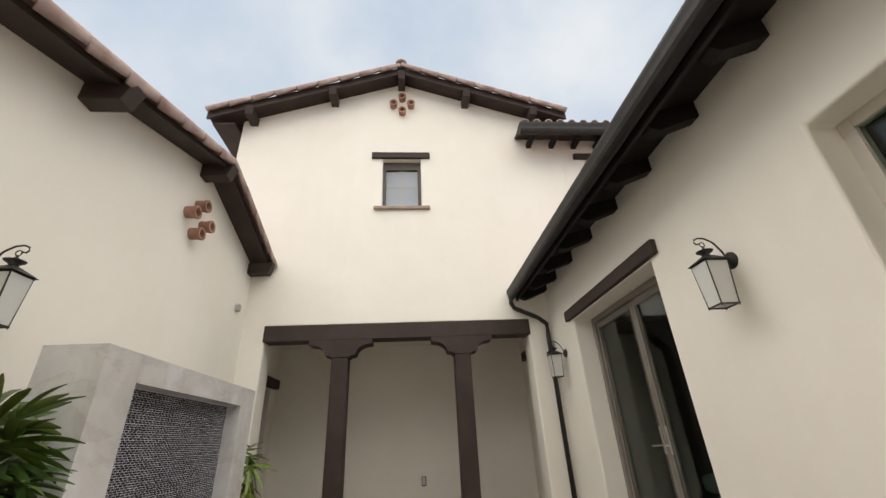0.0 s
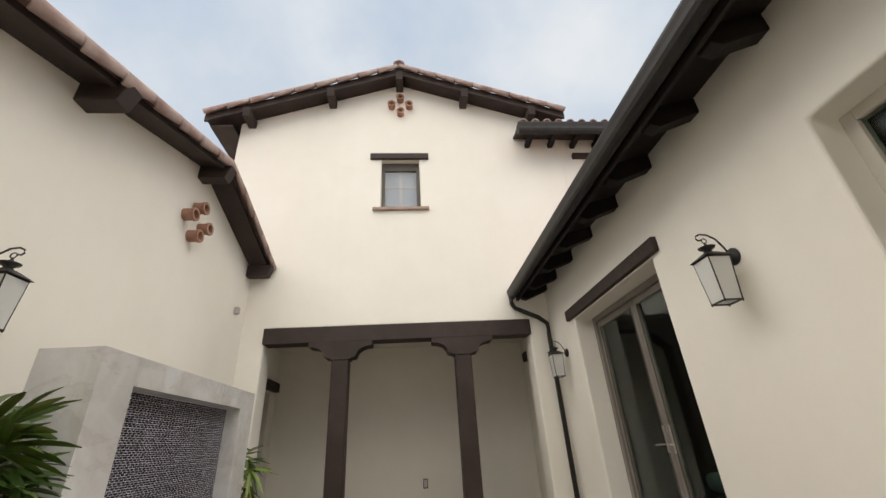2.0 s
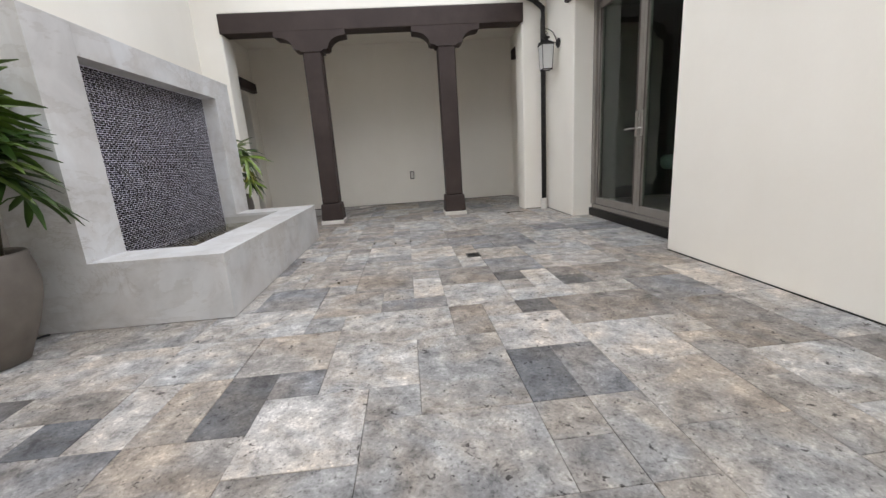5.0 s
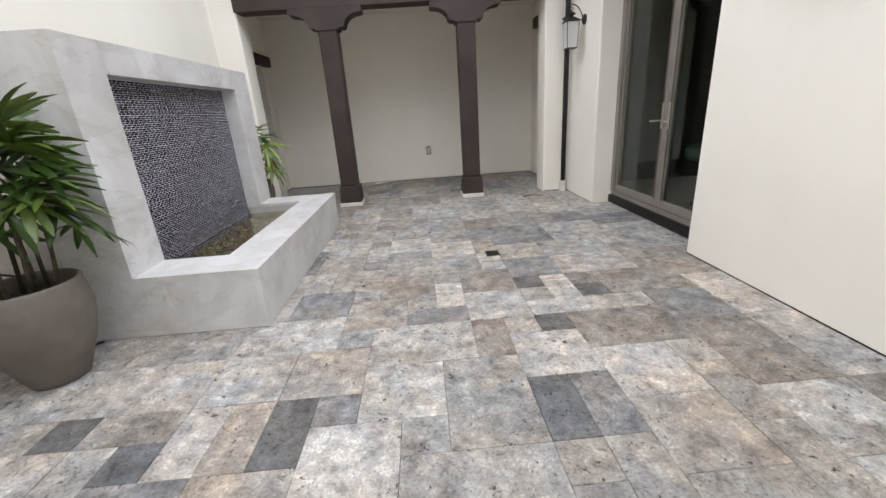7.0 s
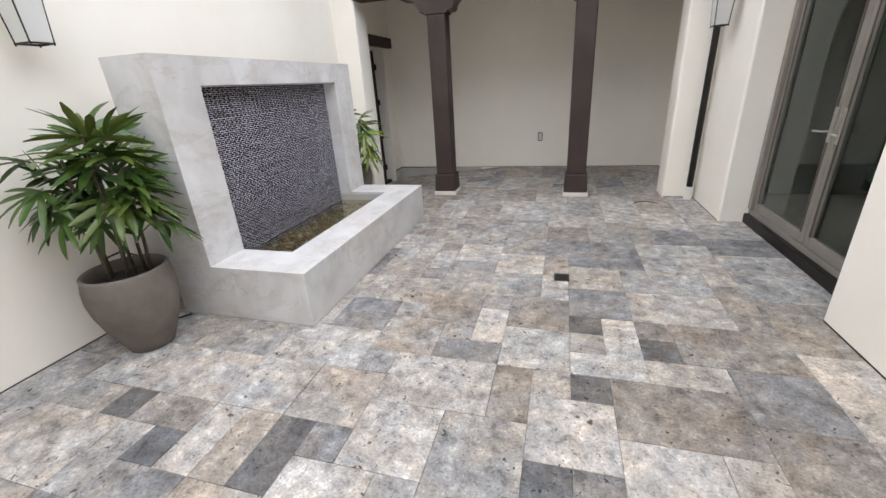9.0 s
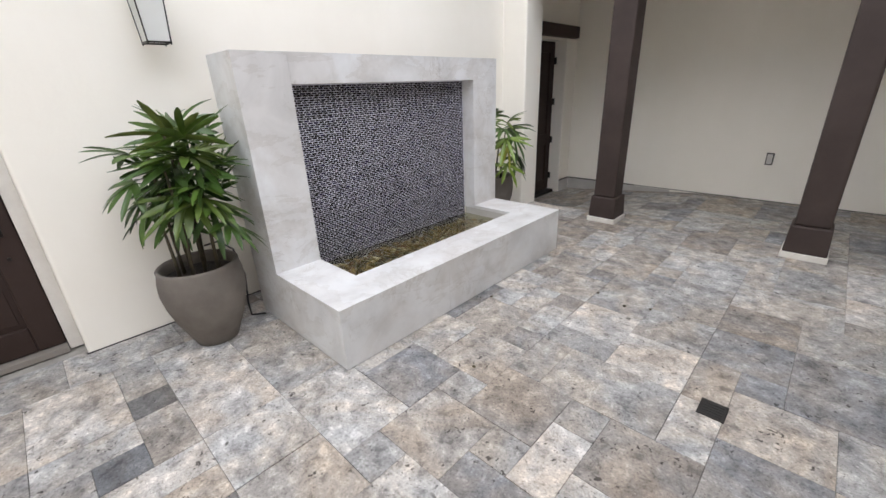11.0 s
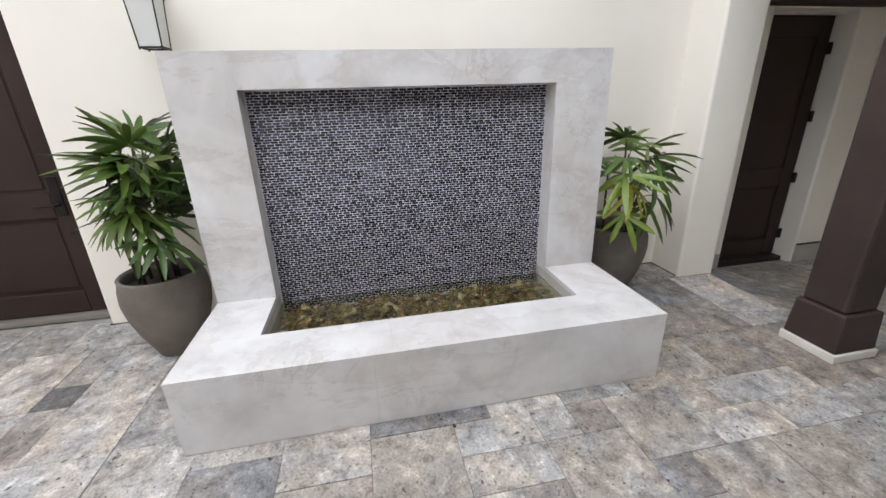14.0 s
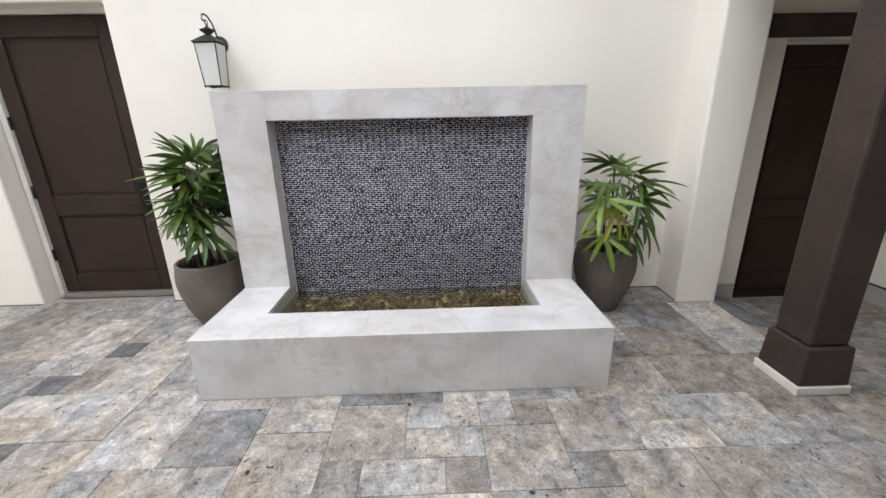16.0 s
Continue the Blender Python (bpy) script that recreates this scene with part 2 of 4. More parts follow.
SOIL = two_tone("potting_soil", (0.012, 0.009, 0.007), (0.04, 0.03, 0.022), 40, 0.95, 90, 0.8, 0.01)
FRAME = two_tone("taupe_window_frame", (0.20, 0.178, 0.156), (0.25, 0.226, 0.20), 3, 0.45, 80, 0.08, 0.002)
PALE_FRAME = two_tone("cream_window_frame", (0.55, 0.51, 0.45), (0.63, 0.59, 0.52), 3, 0.5, 80, 0.08, 0.002)
BRONZE_FRAME = two_tone("brown_window_frame", (0.075, 0.06, 0.05), (0.10, 0.083, 0.07), 3, 0.5, 80, 0.08, 0.002)
BASE_WHITE = two_tone("white_stone", (0.62, 0.58, 0.53), (0.74, 0.71, 0.66), 6, 0.8)
CEMENT = two_tone("grey_cement", (0.42, 0.40, 0.37), (0.52, 0.5, 0.47), 4, 0.9)
GLASS = glass_of("clear_glass", (0.74, 0.90, 0.81), ior=1.34)
CLEAR = glass_of("upper_window_glass", (0.96, 0.97, 0.98))
FROST = milky_glass()
WATER = glass_of("water", (0.78, 0.78, 0.62), 0.02)
MOSAIC, PEBBLE, LEAF = mosaic_glaze(), pebble_stone(), leaf_green()
MOSAIC_BED = two_tone("mosaic_grout", (0.40, 0.39, 0.46), (0.72, 0.71, 0.80), 25, 0.35)
STEM = two_tone("palm_cane", (0.04, 0.03, 0.018), (0.09, 0.075, 0.04), 30, 0.8)
CHROME = plain("satin_nickel", (0.55, 0.53, 0.5), 0.3, 1.0)
LOCK = two_tone("oil_rubbed_bronze", (0.010, 0.008, 0.007), (0.018, 0.015, 0.013), 20, 0.4, 90, 0.1, 0.001, metal=0.5)
BLACK = plain("black_rubber", (0.015, 0.015, 0.015), 0.5)
# plaster coloured near black to stand for an unlit room
ROOM = two_tone("shade_dark_interior_plaster", (0.05, 0.052, 0.047), (0.07, 0.072, 0.066), 2, 0.9)
ROOM_FLOOR = two_tone("interior_wood_floor", (0.10, 0.07, 0.045), (0.15, 0.11, 0.075), 4, 0.4, stretch=(8, 1, 1))
BLIND = two_tone("pale_window_blind", (0.42, 0.48, 0.55), (0.50, 0.56, 0.63), 2, 0.8)
GREEN = two_tone("green_upholstery", (0.07, 0.10, 0.085), (0.10, 0.135, 0.115), 8, 0.6)

# ---- mesh helpers ----


def box(bm, x0, x1, y0, y1, z0, z1, m=None):
    vs = [bm.verts.new((x, y, z)) for z in (z0, z1) for y in (y0, y1) for x in (x0, x1)]
    if m is not None:
        for v in vs:
            v.co = m @ v.co
    for f in ((0, 2, 3, 1), (4, 5, 7, 6), (0, 1, 5, 4), (2, 6, 7, 3), (0, 4, 6, 2), (1, 3, 7, 5)):
        bm.faces.new([vs[i] for i in f])
    return vs


def boxed(*sizes):
    bm = bmesh.new()
    box(bm, *sizes)
    return bm


def link(name, bm, mat, smooth=False):
    me = bpy.data.meshes.new(name)
    bmesh.ops.recalc_face_normals(bm, faces=bm.faces)
    bm.to_mesh(me)
    bm.free()
    me.materials.append(mat)
    if smooth:
        me.polygons.foreach_set("use_smooth", [True] * len(me.polygons))
    return new(name, me)


def soften(ob, width, segments=2):
    b = ob.modifiers.new("bevel", "BEVEL")
    b.width, b.segments, b.limit_method, b.angle_limit = width, segments, "ANGLE", radians(35)
    return ob


def part(name, bm, mat, parent, label="", smooth=False, bevel=0.0):
    ob = link(name, bm, mat, smooth)
    ob.parent = parent
    if bevel:
        soften(ob, bevel)
    return tagged(ob, label)


def thing(name, label, category, at=(0, 0, 0), turn=0.0, group="", kind=""):
    e = new(name)
    e.empty_display_size = 0.1
    e.matrix_world = pose(*at, 0, 0, turn)
    return tagged(e, label, category, group, kind)


def lathe(profile, sides=32):
    """A turned shape: profile of (radius, z) from the bottom up."""
    bm = bmesh.new()
    rings = []
    for r, z in profile:
        rings.append([bm.verts.new((r * math.cos(2 * math.pi * k / sides), r * math.sin(2 * math.pi * k / sides), z)) for k in range(sides)])
    for a, b in zip(rings, rings[1:]):
        for k in range(sides):
            bm.faces.new((a[k], a[(k + 1) % sides], b[(k + 1) % sides], b[k]))
    bm.faces.new(rings[0][::-1])
    bm.faces.new(rings[-1])
    return bm


def tube(bm, points, radius, sides=8, taper=1.0):
    pts = [Vector(p) for p in points]
    rings = []
    for i, p in enumerate(pts):
        d = (pts[min(i + 1, len(pts) - 1)] - pts[max(i - 1, 0)]).normalized()
        q = d.to_track_quat("Z", "Y").to_matrix()
        r = radius * (1 + (taper - 1) * i / (len(pts) - 1))
        rings.append([bm.verts.new(p + q @ Vector((r * math.cos(2 * math.pi * k / sides), r * math.sin(2 * math.pi * k / sides), 0))) for k in range(sides)])
    for a, b in zip(rings, rings[1:]):
        for k in range(sides):
            bm.faces.new((a[k], a[(k + 1) % sides], b[(k + 1) % sides], b[k]))
    bm.faces.new(rings[0][::-1])
    bm.faces.new(rings[-1])
    return bm


def prism(outline, y0, y1, place=None):
    """A solid from an outline in x and z, between y0 and y1."""
    bm = bmesh.new()
    a = [bm.verts.new((x, y0, z)) for x, z in outline]
    b = [bm.verts.new((x, y1, z)) for x, z in outline]
    bm.faces.new(a)
    bm.faces.new(b[::-1])
    for k in range(len(outline)):
        n = (k + 1) % len(outline)
        bm.faces.new((a[k], b[k], b[n], a[n]))
    if place is not None:
        bm.transform(place)
    return bm


def wall(name, along, face, back, u0, u1, z0, z1, openings=(), top=None, breaks=(), mat=None, label="", bevel=0.02):
    """A wall along x or y between two planes, with openings (u0, u1, z0, z1) cut through; top gives its upper edge."""
    us = sorted({u0, u1, *breaks, *[o[0] for o in openings], *[o[1] for o in openings]})
    zs = sorted({z0, z1, *[o[2] for o in openings], *[o[3] for o in openings]})
    us, zs = [u for u in us if u0 <= u <= u1], [z for z in zs if z0 <= z <= z1]
    bm = bmesh.new()
    cache = {}

    def vert(i, j, s):
        key = (i, j, s)
        if key not in cache:
            z = zs[j] if not (top and j == len(zs) - 1) else top(us[i])
            d = back if s else face
            cache[key] = bm.verts.new((us[i], d, z) if along == "x" else (d, us[i], z))
        return cache[key]

    def solid(i, j):
        if not (0 <= i < len(us) - 1 and 0 <= j < len(zs) - 1):
            return False
        u, z = (us[i] + us[i + 1]) / 2, (zs[j] + zs[j + 1]) / 2
        return not any(o[0] < u < o[1] and o[2] < z < o[3] for o in openings)

    for i in range(len(us) - 1):
        for j in range(len(zs) - 1):
            if not solid(i, j):
                continue
            for s in (0, 1):
                bm.faces.new([vert(a, b, s) for a, b in ((i, j), (i + 1, j), (i + 1, j + 1), (i, j + 1))])
            for di, dj, ends in ((-1, 0, ((i, j), (i, j + 1))), (1, 0, ((i + 1, j), (i + 1, j + 1))), (0, -1, ((i, j), (i + 1, j))), (0, 1, ((i, j + 1), (i + 1, j + 1)))):
                if not solid(i + di, j + dj):
                    (a, b), (c, d) = ends
                    bm.faces.new((vert(a, b, 0), vert(c, d, 0), vert(c, d, 1), vert(a, b, 1)))
    ob = link(name, bm, mat or STUCCO)
    if bevel:
        soften(ob, bevel, 3)
    return tagged(ob, label or "smooth cream painted stucco wall", "wall", kind="structure")


def structure(name, bm, mat, label, category, bevel=0.0):
    ob = link(name, bm, mat)
    if bevel:
        soften(ob, bevel)
    return tagged(ob, label, category, kind="structure")


# ---- plan ----
WEST, EAST, GABLE, BACK, SOUTH = -2.53, 2.20, 6.20, 8.25, -1.7
OPEN_W, OPEN_E, HEAD = -2.19, 1.85, 2.86
APEX = -0.13


def gable_top(x):
    return 7.99 - 0.352 * abs(x - APEX)


def west_top(y):
    return 4.42 - 0.31 * abs(y - 4.3)


wall("wall_west", "y", WEST, WEST - 0.35, SOUTH, GABLE + 0.06, -0.05, 5.0, [(0.35, 1.568, -0.05, 2.50)], west_top, (4.3,))
wall("wall_north", "x", GABLE, GABLE + 0.36, -3.17, 3.0, -0.25, 9.0, [(OPEN_W, OPEN_E, -0.25, HEAD), (-0.49, 0.22, 4.97, 6.03)], gable_top, (APEX, WEST, EAST))
wall("wall_north_wing", "x", GABLE + 0.03, GABLE + 0.36, 3.0, 7.0, -0.05, 6.55, [(3.45, 4.15, 4.97, 6.05)], bevel=0)
wall("wall_upper_west", "y", -3.17, -2.95, GABLE + 0.37, 12.7, 2.96, 6.86, bevel=0)
wall("wall_upper_east", "y", 3.0, 2.8, GABLE + 0.37, 12.7, 2.96, 6.8, bevel=0)
wall("wall_upper_back", "x", 12.7, 12.5, -3.17, 3.0, -0.55, 7.8, (), gable_top, (APEX,), bevel=0)
wall("wall_low_wing_back", "y", -8.6, -8.4, -0.7, 6.1, -0.55, 5.0, (), west_top, (4.3,), bevel=0)
wall("wall_low_wing_south", "x", -0.7, -0.5, -8.4, WEST - 0.351, -0.55, 2.8, bevel=0)
wall("wall_low_wing_north", "x", 6.1, 5.9, -8.4, WEST - 0.351, -0.55, 3.8, bevel=0)
wall("wall_east", "y", EAST, EAST + 0.35, SOUTH, GABLE + 0.06, -0.05, 3.55, [(3.28, 5.24, -0.05, 2.57), (0.2, 1.62, 0.9, 2.655)])
# unseen closing wall, its height and nearness chosen to hold back low southern sky light
wall("wall_south", "x", SOUTH, SOUTH - 0.3, WEST - 0.35, EAST + 0.35, -0.05, 5.0)
# covered passage behind the posts
wall("wall_passage_back", "x", BACK, BACK + 0.3, -3.2, 3.0, -0.25, 2.95, bevel=0)
wall("wall_passage_west", "y", WEST - 0.03, WEST - 0.35, GABLE + 0.36, BACK, -0.25, 2.95, [(7.02, 7.92, -0.25, 2.17)])
wall("wall_passage_east", "y", EAST + 0.02, EAST + 0.35, GABLE + 0.36, BACK, -0.05, 2.95, [(6.85, 7.75, -0.05, 2.49)])
structure("ceiling", boxed(WEST - 0.35, EAST + 0.35, GABLE + 0.02, BACK + 0.3, 2.955, 3.1), STUCCO, "cream plaster ceiling of the covered passage", "ceiling")

# ground under everything, out to the horizon
structure("ground", boxed(-400, 400, -400, 400, -0.60, -0.55), GROUT, "bare grey ground round the house", "ground")

# ---- roofs ----


def barrel_tile(radius, length, thick=0.022):
    """A half-round clay tile along +y, wider at its lower end."""
    bm = bmesh.new()
    n = 8
    rings = []
    for y, r in ((0, radius), (length, radius * 0.70)):
        for rr in (r, r - thick):
            rings.append([bm.verts.new((rr * math.cos(math.pi * k / n), y, rr * math.sin(math.pi * k / n))) for k in range(n + 1)])
    o0, i0, o1, i1 = rings
    for a, b in ((o0, o1), (i1, i0), (o1, i1), (i0, o0)):
        for k in range(n):
            bm.faces.new((a[k], a[k + 1], b[k + 1], b[k]))
    for k in (0, n):
        bm.faces.new((o0[k], o1[k], i1[k], i0[k]))
    return bm


def shared_mesh(name, bm, mat, smooth=True):
    me = bpy.data.meshes.new(name)
    bmesh.ops.recalc_face_normals(bm, faces=bm.faces)
    bm.to_mesh(me)
    bm.free()
    me.materials.append(mat)
    if smooth:
        me.polygons.foreach_set("use_smooth", [True] * len(me.polygons))
    return me


RAKE_TILE = shared_mesh("tile", barrel_tile(0.11, 0.42), ROOF_CLAY)
EAVE_TILE = shared_mesh("tile", barrel_tile(0.085, 0.45), ROOF_CLAY)


def lay_tile(parent, mesh, m, name="tile"):
    ob = new(name, mesh)
    ob.parent = parent
    ob.matrix_basis = m
    return ob


def slope_frame(origin, up_dir, out_dir):
    """A frame whose y runs up the slope and whose x is level."""
    y, x = Vector(up_dir).normalized(), Vector(out_dir).normalized()
    z = x.cross(y)
    if z.z < 0:
        x, z = -x, -z
    return Matrix(((x.x, y.x, z.x, origin[0]), (x.y, y.y, z.y, origin[1]), (x.z, y.z, z.z, origin[2]), (0, 0, 0, 1)))


rng = random.Random(4)


def rake(parent, low, high, outward, count):
    low, high = Vector(low), Vector(high)
    for k in range(count):
        p = low.lerp(high, k / count)
        up = high - low
        f = slope_frame(p, up, outward)
        tip_out = 40 if f.col[0].xyz.dot(Vector(outward)) > 0 else -40
        m = f @ pose(0, 0, 0, 0, tip_out + rng.uniform(-3, 3), 0) @ pose(0, 0, 0.012, 5.0 + rng.uniform(-.6, .6), 0, rng.uniform(-1.2, 1.2))
        lay_tile(parent, RAKE_TILE, m)


def tile_courses(parent, corner, across, up, width, length, pitch=0.24, course=0.36):
    """Rows of half-round tiles over a slope, joined into one part."""
    c, ax, ay = Vector(corner), Vector(across).normalized(), Vector(up).normalized()
    n = ax.cross(ay)
    n = n if n.z > 0 else -n
    verts, faces = [], []
    for i in range(int(width / pitch)):
        for j in range(int(length / course) + 1):
            o = c + ax * (pitch * (i + 0.5) + rng.uniform(-.006, .006)) + ay * (course * j)
            ln = min(course * 1.12, length - course * j)
            if ln < 0.05:
                continue
            b = len(verts)
            for t, r, lift in ((0, 0.10, 0.022), (ln, 0.085, 0.0)):
                for k in range(6):
                    a = math.pi * k / 5
                    verts.append(o + ay * t + ax * (r * math.cos(a)) + n * (0.8 * r * math.sin(a) + lift))
            faces += [(b + k, b + k + 1, b + k + 7, b + k + 6) for k in range(5)] + [(b, b + 1, b + 2, b + 3, b + 4, b + 5)]
    me = bpy.data.meshes.new("tile_courses")
    me.from_pydata(verts, [], faces)
    me.materials.append(ROOF_CLAY)
    ob = new("tile_courses", me)
    ob.parent = parent
    tagged(ob, "courses of half-round clay tiles", kind="stuff")


# tall gable: two slopes with a deep verge board and purlin ends
def gable_roof():
    roof = thing("gable_roof", "low-pitched clay tile roof with brown timber verge", "roof", kind="structure")
    y0, y1 = 5.86, 13.0
    zt, k = 8.09, 0.352
    for sx, xe in ((-1, -3.67), (1, 3.10)):
        ze = zt - k * abs(xe - APEX)
        part("sheathing", prism([(APEX, zt - 0.09), (xe, ze - 0.09), (xe, ze - 0.03), (APEX, zt - 0.03)], y0 + 0.05, y1), WOOD, roof)
        part("verge_board", prism([(APEX, zt - 0.17), (xe, ze - 0.17), (xe, ze - 0.005), (APEX, zt - 0.005)], y0, y0 + 0.045), WOOD, roof)
        rake(roof, (xe, y0 + 0.02, ze - 0.02), (APEX + sx * 0.02, y0 + 0.02, zt - 0.02), (0, -1, 0), 9)
        part("field", prism([(APEX, zt), (xe, ze), (xe, ze + 0.03), (APEX, zt + 0.03)], y0 + 0.17, y1), ROOF_CLAY, roof)
        tile_courses(roof, (xe, y0 + 0.17, ze + 0.03), (0, 1, 0), (APEX - xe, 0, zt - ze), y1 - y0 - 0.17, math.hypot(APEX - xe, zt - ze))
    lay_tile(roof, RAKE_TILE, pose(APEX, y0 - 0.10, zt + 0.03))
    lay_tile(roof, RAKE_TILE, pose(APEX, y0 + 0.25, zt + 0.03))
    for x in (-2.95, -1.46, APEX, 1.16, 2.46):
        z = gable_top(x) - 0.03
        end = boxed(x - 0.07, x + 0.07, y0 - 0.05, GABLE + 0.1, z - 0.17, z + 0.0)
        for v in end.verts:
            if v.co.y < y0 and v.co.z < z - 0.1:
                v.co.y += 0.05
        part("purlin", end, WOOD, roof, bevel=0.008)
    part("eave_soffit", boxed(-3.60, -3.20, y0 + 0.1, y1, 6.63, 6.66), WOOD, roof)


gable_roof()


def wing_roof():
    roof = thing("wing_roof", "lower clay tile roof with a dark gutter", "roof", kind="structure")
    x0, x1 = 2.06, 6.6
    part("soffit", prism([(5.78, 6.40), (GABLE + 1.8, 7.10), (GABLE + 1.8, 7.16), (5.78, 6.46)], x0 + 0.05, x1, Matrix(((0, 1, 0, 0), (1, 0, 0, 0), (0, 0, 1, 0), (0, 0, 0, 1)))), WOOD, roof)
    gut = []
    for k in range(9):
        a = math.pi * (1 + k / 8)
        gut.append((5.70 + 0.075 * math.cos(a), 6.36 + 0.13 * math.sin(a)))
    gut += [(5.775, 6.45), (5.61, 6.45), (5.61, 6.43)]
    part("gutter", prism(gut, x0, x1, Matrix(((0, 1, 0, 0), (1, 0, 0, 0), (0, 0, 1, 0), (0, 0, 0, 1)))), METAL, roof)
    for k in range(9):
        x = x0 + 0.30 + 0.46 * k
        part("rafter_tail", boxed(x - 0.045, x + 0.045, 5.82, GABLE + 0.02, 6.31, 6.41), SHADED_EAVE_WOOD, roof, bevel=0.006)
    for k in range(20):
        lay_tile(roof, EAVE_TILE, pose(x0 + 0.12 + 0.225 * k, 5.66, 6.46, 19, 0, rng.uniform(-1.5, 1.5)))


wing_roof()


def west_roof():
    """Gable end of the low wing: its ridge runs away from the courtyard."""
    roof = thing("west_roof", "clay barrel tile roof over the low wing", "roof", kind="structure")
    x0, x1 = -2.24, -9.0
    yp, zp, k = 4.3, 4.53, 0.31
    swap = Matrix(((0, 1, 0, 0), (1, 0, 0, 0), (0, 0, 1, 0), (0, 0, 0, 1)))
    for sy, ye in ((-1, -0.9), (1, 6.17)):
        ze = zp - k * abs(ye - yp)
        part("sheathing", prism([(yp, zp - 0.13), (ye, ze - 0.13), (ye, ze - 0.083), (yp, zp - 0.083)], x1, x0 - 0.05, swap), WOOD, roof)
        part("verge_board", prism([(yp, zp - 0.17), (ye, ze - 0.17), (ye, ze - 0.11), (yp, zp - 0.11)], x0 - 0.045, x0, swap), WOOD, roof)
        part("mortar_bed", prism([(yp, zp - 0.10), (ye, ze - 0.10), (ye, ze - 0.045), (yp, zp - 0.045)], x0 - 0.168, x0 - 0.047, swap), ROOF_CLAY, roof)
        part("mortar_bed", prism([(yp, zp - 0.108), (ye, ze - 0.108), (ye, ze - 0.06), (yp, zp - 0.06)], x0 - 0.046, x0 - 0.008, swap), ROOF_CLAY, roof)
        n = round(abs(ye - yp) / 0.36)
        rake(roof, (x0 - 0.02, ye, ze - 0.115), (x0 - 0.02, yp + sy * 0.02, zp - 0.115), (1, 0, 0), n)
        part("field", prism([(yp, zp - 0.08), (ye, ze - 0.08), (ye, ze - 0.05), (yp, zp - 0.05)], x1, x0 - 0.17, swap), ROOF_CLAY, roof)
        tile_courses(roof, (x1, ye, ze - 0.05), (1, 0, 0), (0, yp - ye, zp - ze), x0 - 0.17 - x1, math.hypot(yp - ye, zp - ze))
    for y in (0.85, 2.57, 4.3, 6.08):
        z = west_top(y) - 0.03
        end = boxed(WEST - 0.1, x0 + 0.09, y - 0.075, y + 0.075, z - 0.18, z)
        for v in end.verts:
            if v.co.x > x0 and v.co.z < z - 0.1:
                v.co.x -= 0.07
        part("purlin", end, WOOD, roof, bevel=0.008)


west_roof()


def east_eave():
    eave = thing("east_eave", "timber eave coloured darker for its shade, with rafter tails and a long gutter", "roof", kind="structure")
    tip, wall_x = 1.735, EAST
    # soffit, fascia and rafter tails carry their underside shade in the colour
    part("soffit_boards", prism([(tip, 3.30), (wall_x + 3.0, 4.30), (wall_x + 3.0, 4.34), (tip, 3.34)], SOUTH, GABLE - 0.02), SHADED_EAVE_WOOD, eave)
    part("fascia", boxed(tip - 0.03, tip, SOUTH, GABLE - 0.02, 3.16, 3.33), SHADED_EAVE_WOOD, eave)
    part("field", prism([(tip - 0.05, 3.36), (wall_x + 3.0, 4.38), (wall_x + 3.0, 4.44), (tip - 0.05, 3.42)], SOUTH, GABLE - 0.02), ROOF_CLAY, eave)
    tile_courses(eave, (tip + 0.25, SOUTH, 3.515), (0, 1, 0), (wall_x + 2.75 - tip, 0, 0.92), GABLE - 0.02 - SOUTH, math.hypot(wall_x + 2.75 - tip, 0.92))
    gut = []
    for k in range(9):
        a = math.pi * (1 + k / 8)
        gut.append((tip - 0.10 + 0.066 * math.cos(a), 3.27 + 0.09 * math.sin(a)))
    gut += [(tip - 0.034, 3.33), (tip - 0.175, 3.33), (tip - 0.175, 3.31)]
    part("gutter", prism(gut, SOUTH, GABLE - 0.03), METAL, eave, "dark bronze rain gutter")
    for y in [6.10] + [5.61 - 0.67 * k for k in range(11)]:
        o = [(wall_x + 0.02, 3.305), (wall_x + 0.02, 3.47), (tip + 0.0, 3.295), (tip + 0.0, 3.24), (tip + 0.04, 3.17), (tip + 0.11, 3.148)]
        part("rafter_tail", prism(o, y - 0.055, y + 0.055), SHADED_EAVE_WOOD, eave, bevel=0.006)


east_eave()

# downspout from the gutter end to the paving
pipe = thing("downspout", "dark bronze rain pipe with a white boot", "downspout", (2.125, 6.12, 0))
bm = bmesh.new()
tube(bm, [(-0.53, -0.02, 3.2), (-0.53, -0.02, 3.1), (-0.48, -0.01, 3.02), (-0.12, 0.0, 2.86), (0, 0, 2.76), (0, 0, 2.6), (0, 0, 0.14)], 0.035, 10)
part("pipe", bm, METAL, pipe, smooth=True)
part("boot", lathe([(0.05, 0), (0.05, 0.15), (0.046, 0.16)], 16), BASE_WHITE, pipe, "white plaster boot")
for z in (2.3,):
    part("strap", boxed(-0.045, 0.045, -0.042, 0.08, z, z + 0.03), METAL, pipe)

# ---- posts and beam of the passage ----
beam = thing("timber_beam", "brown painted timber beam over the passage", "beam", (0, 0, 0))
part("beam", boxed(OPEN_W - 0.02, OPEN_E + 0.02, GABLE - 0.02, GABLE + 0.24, 2.62, HEAD + 0.004), WOOD, beam, bevel=0.01)


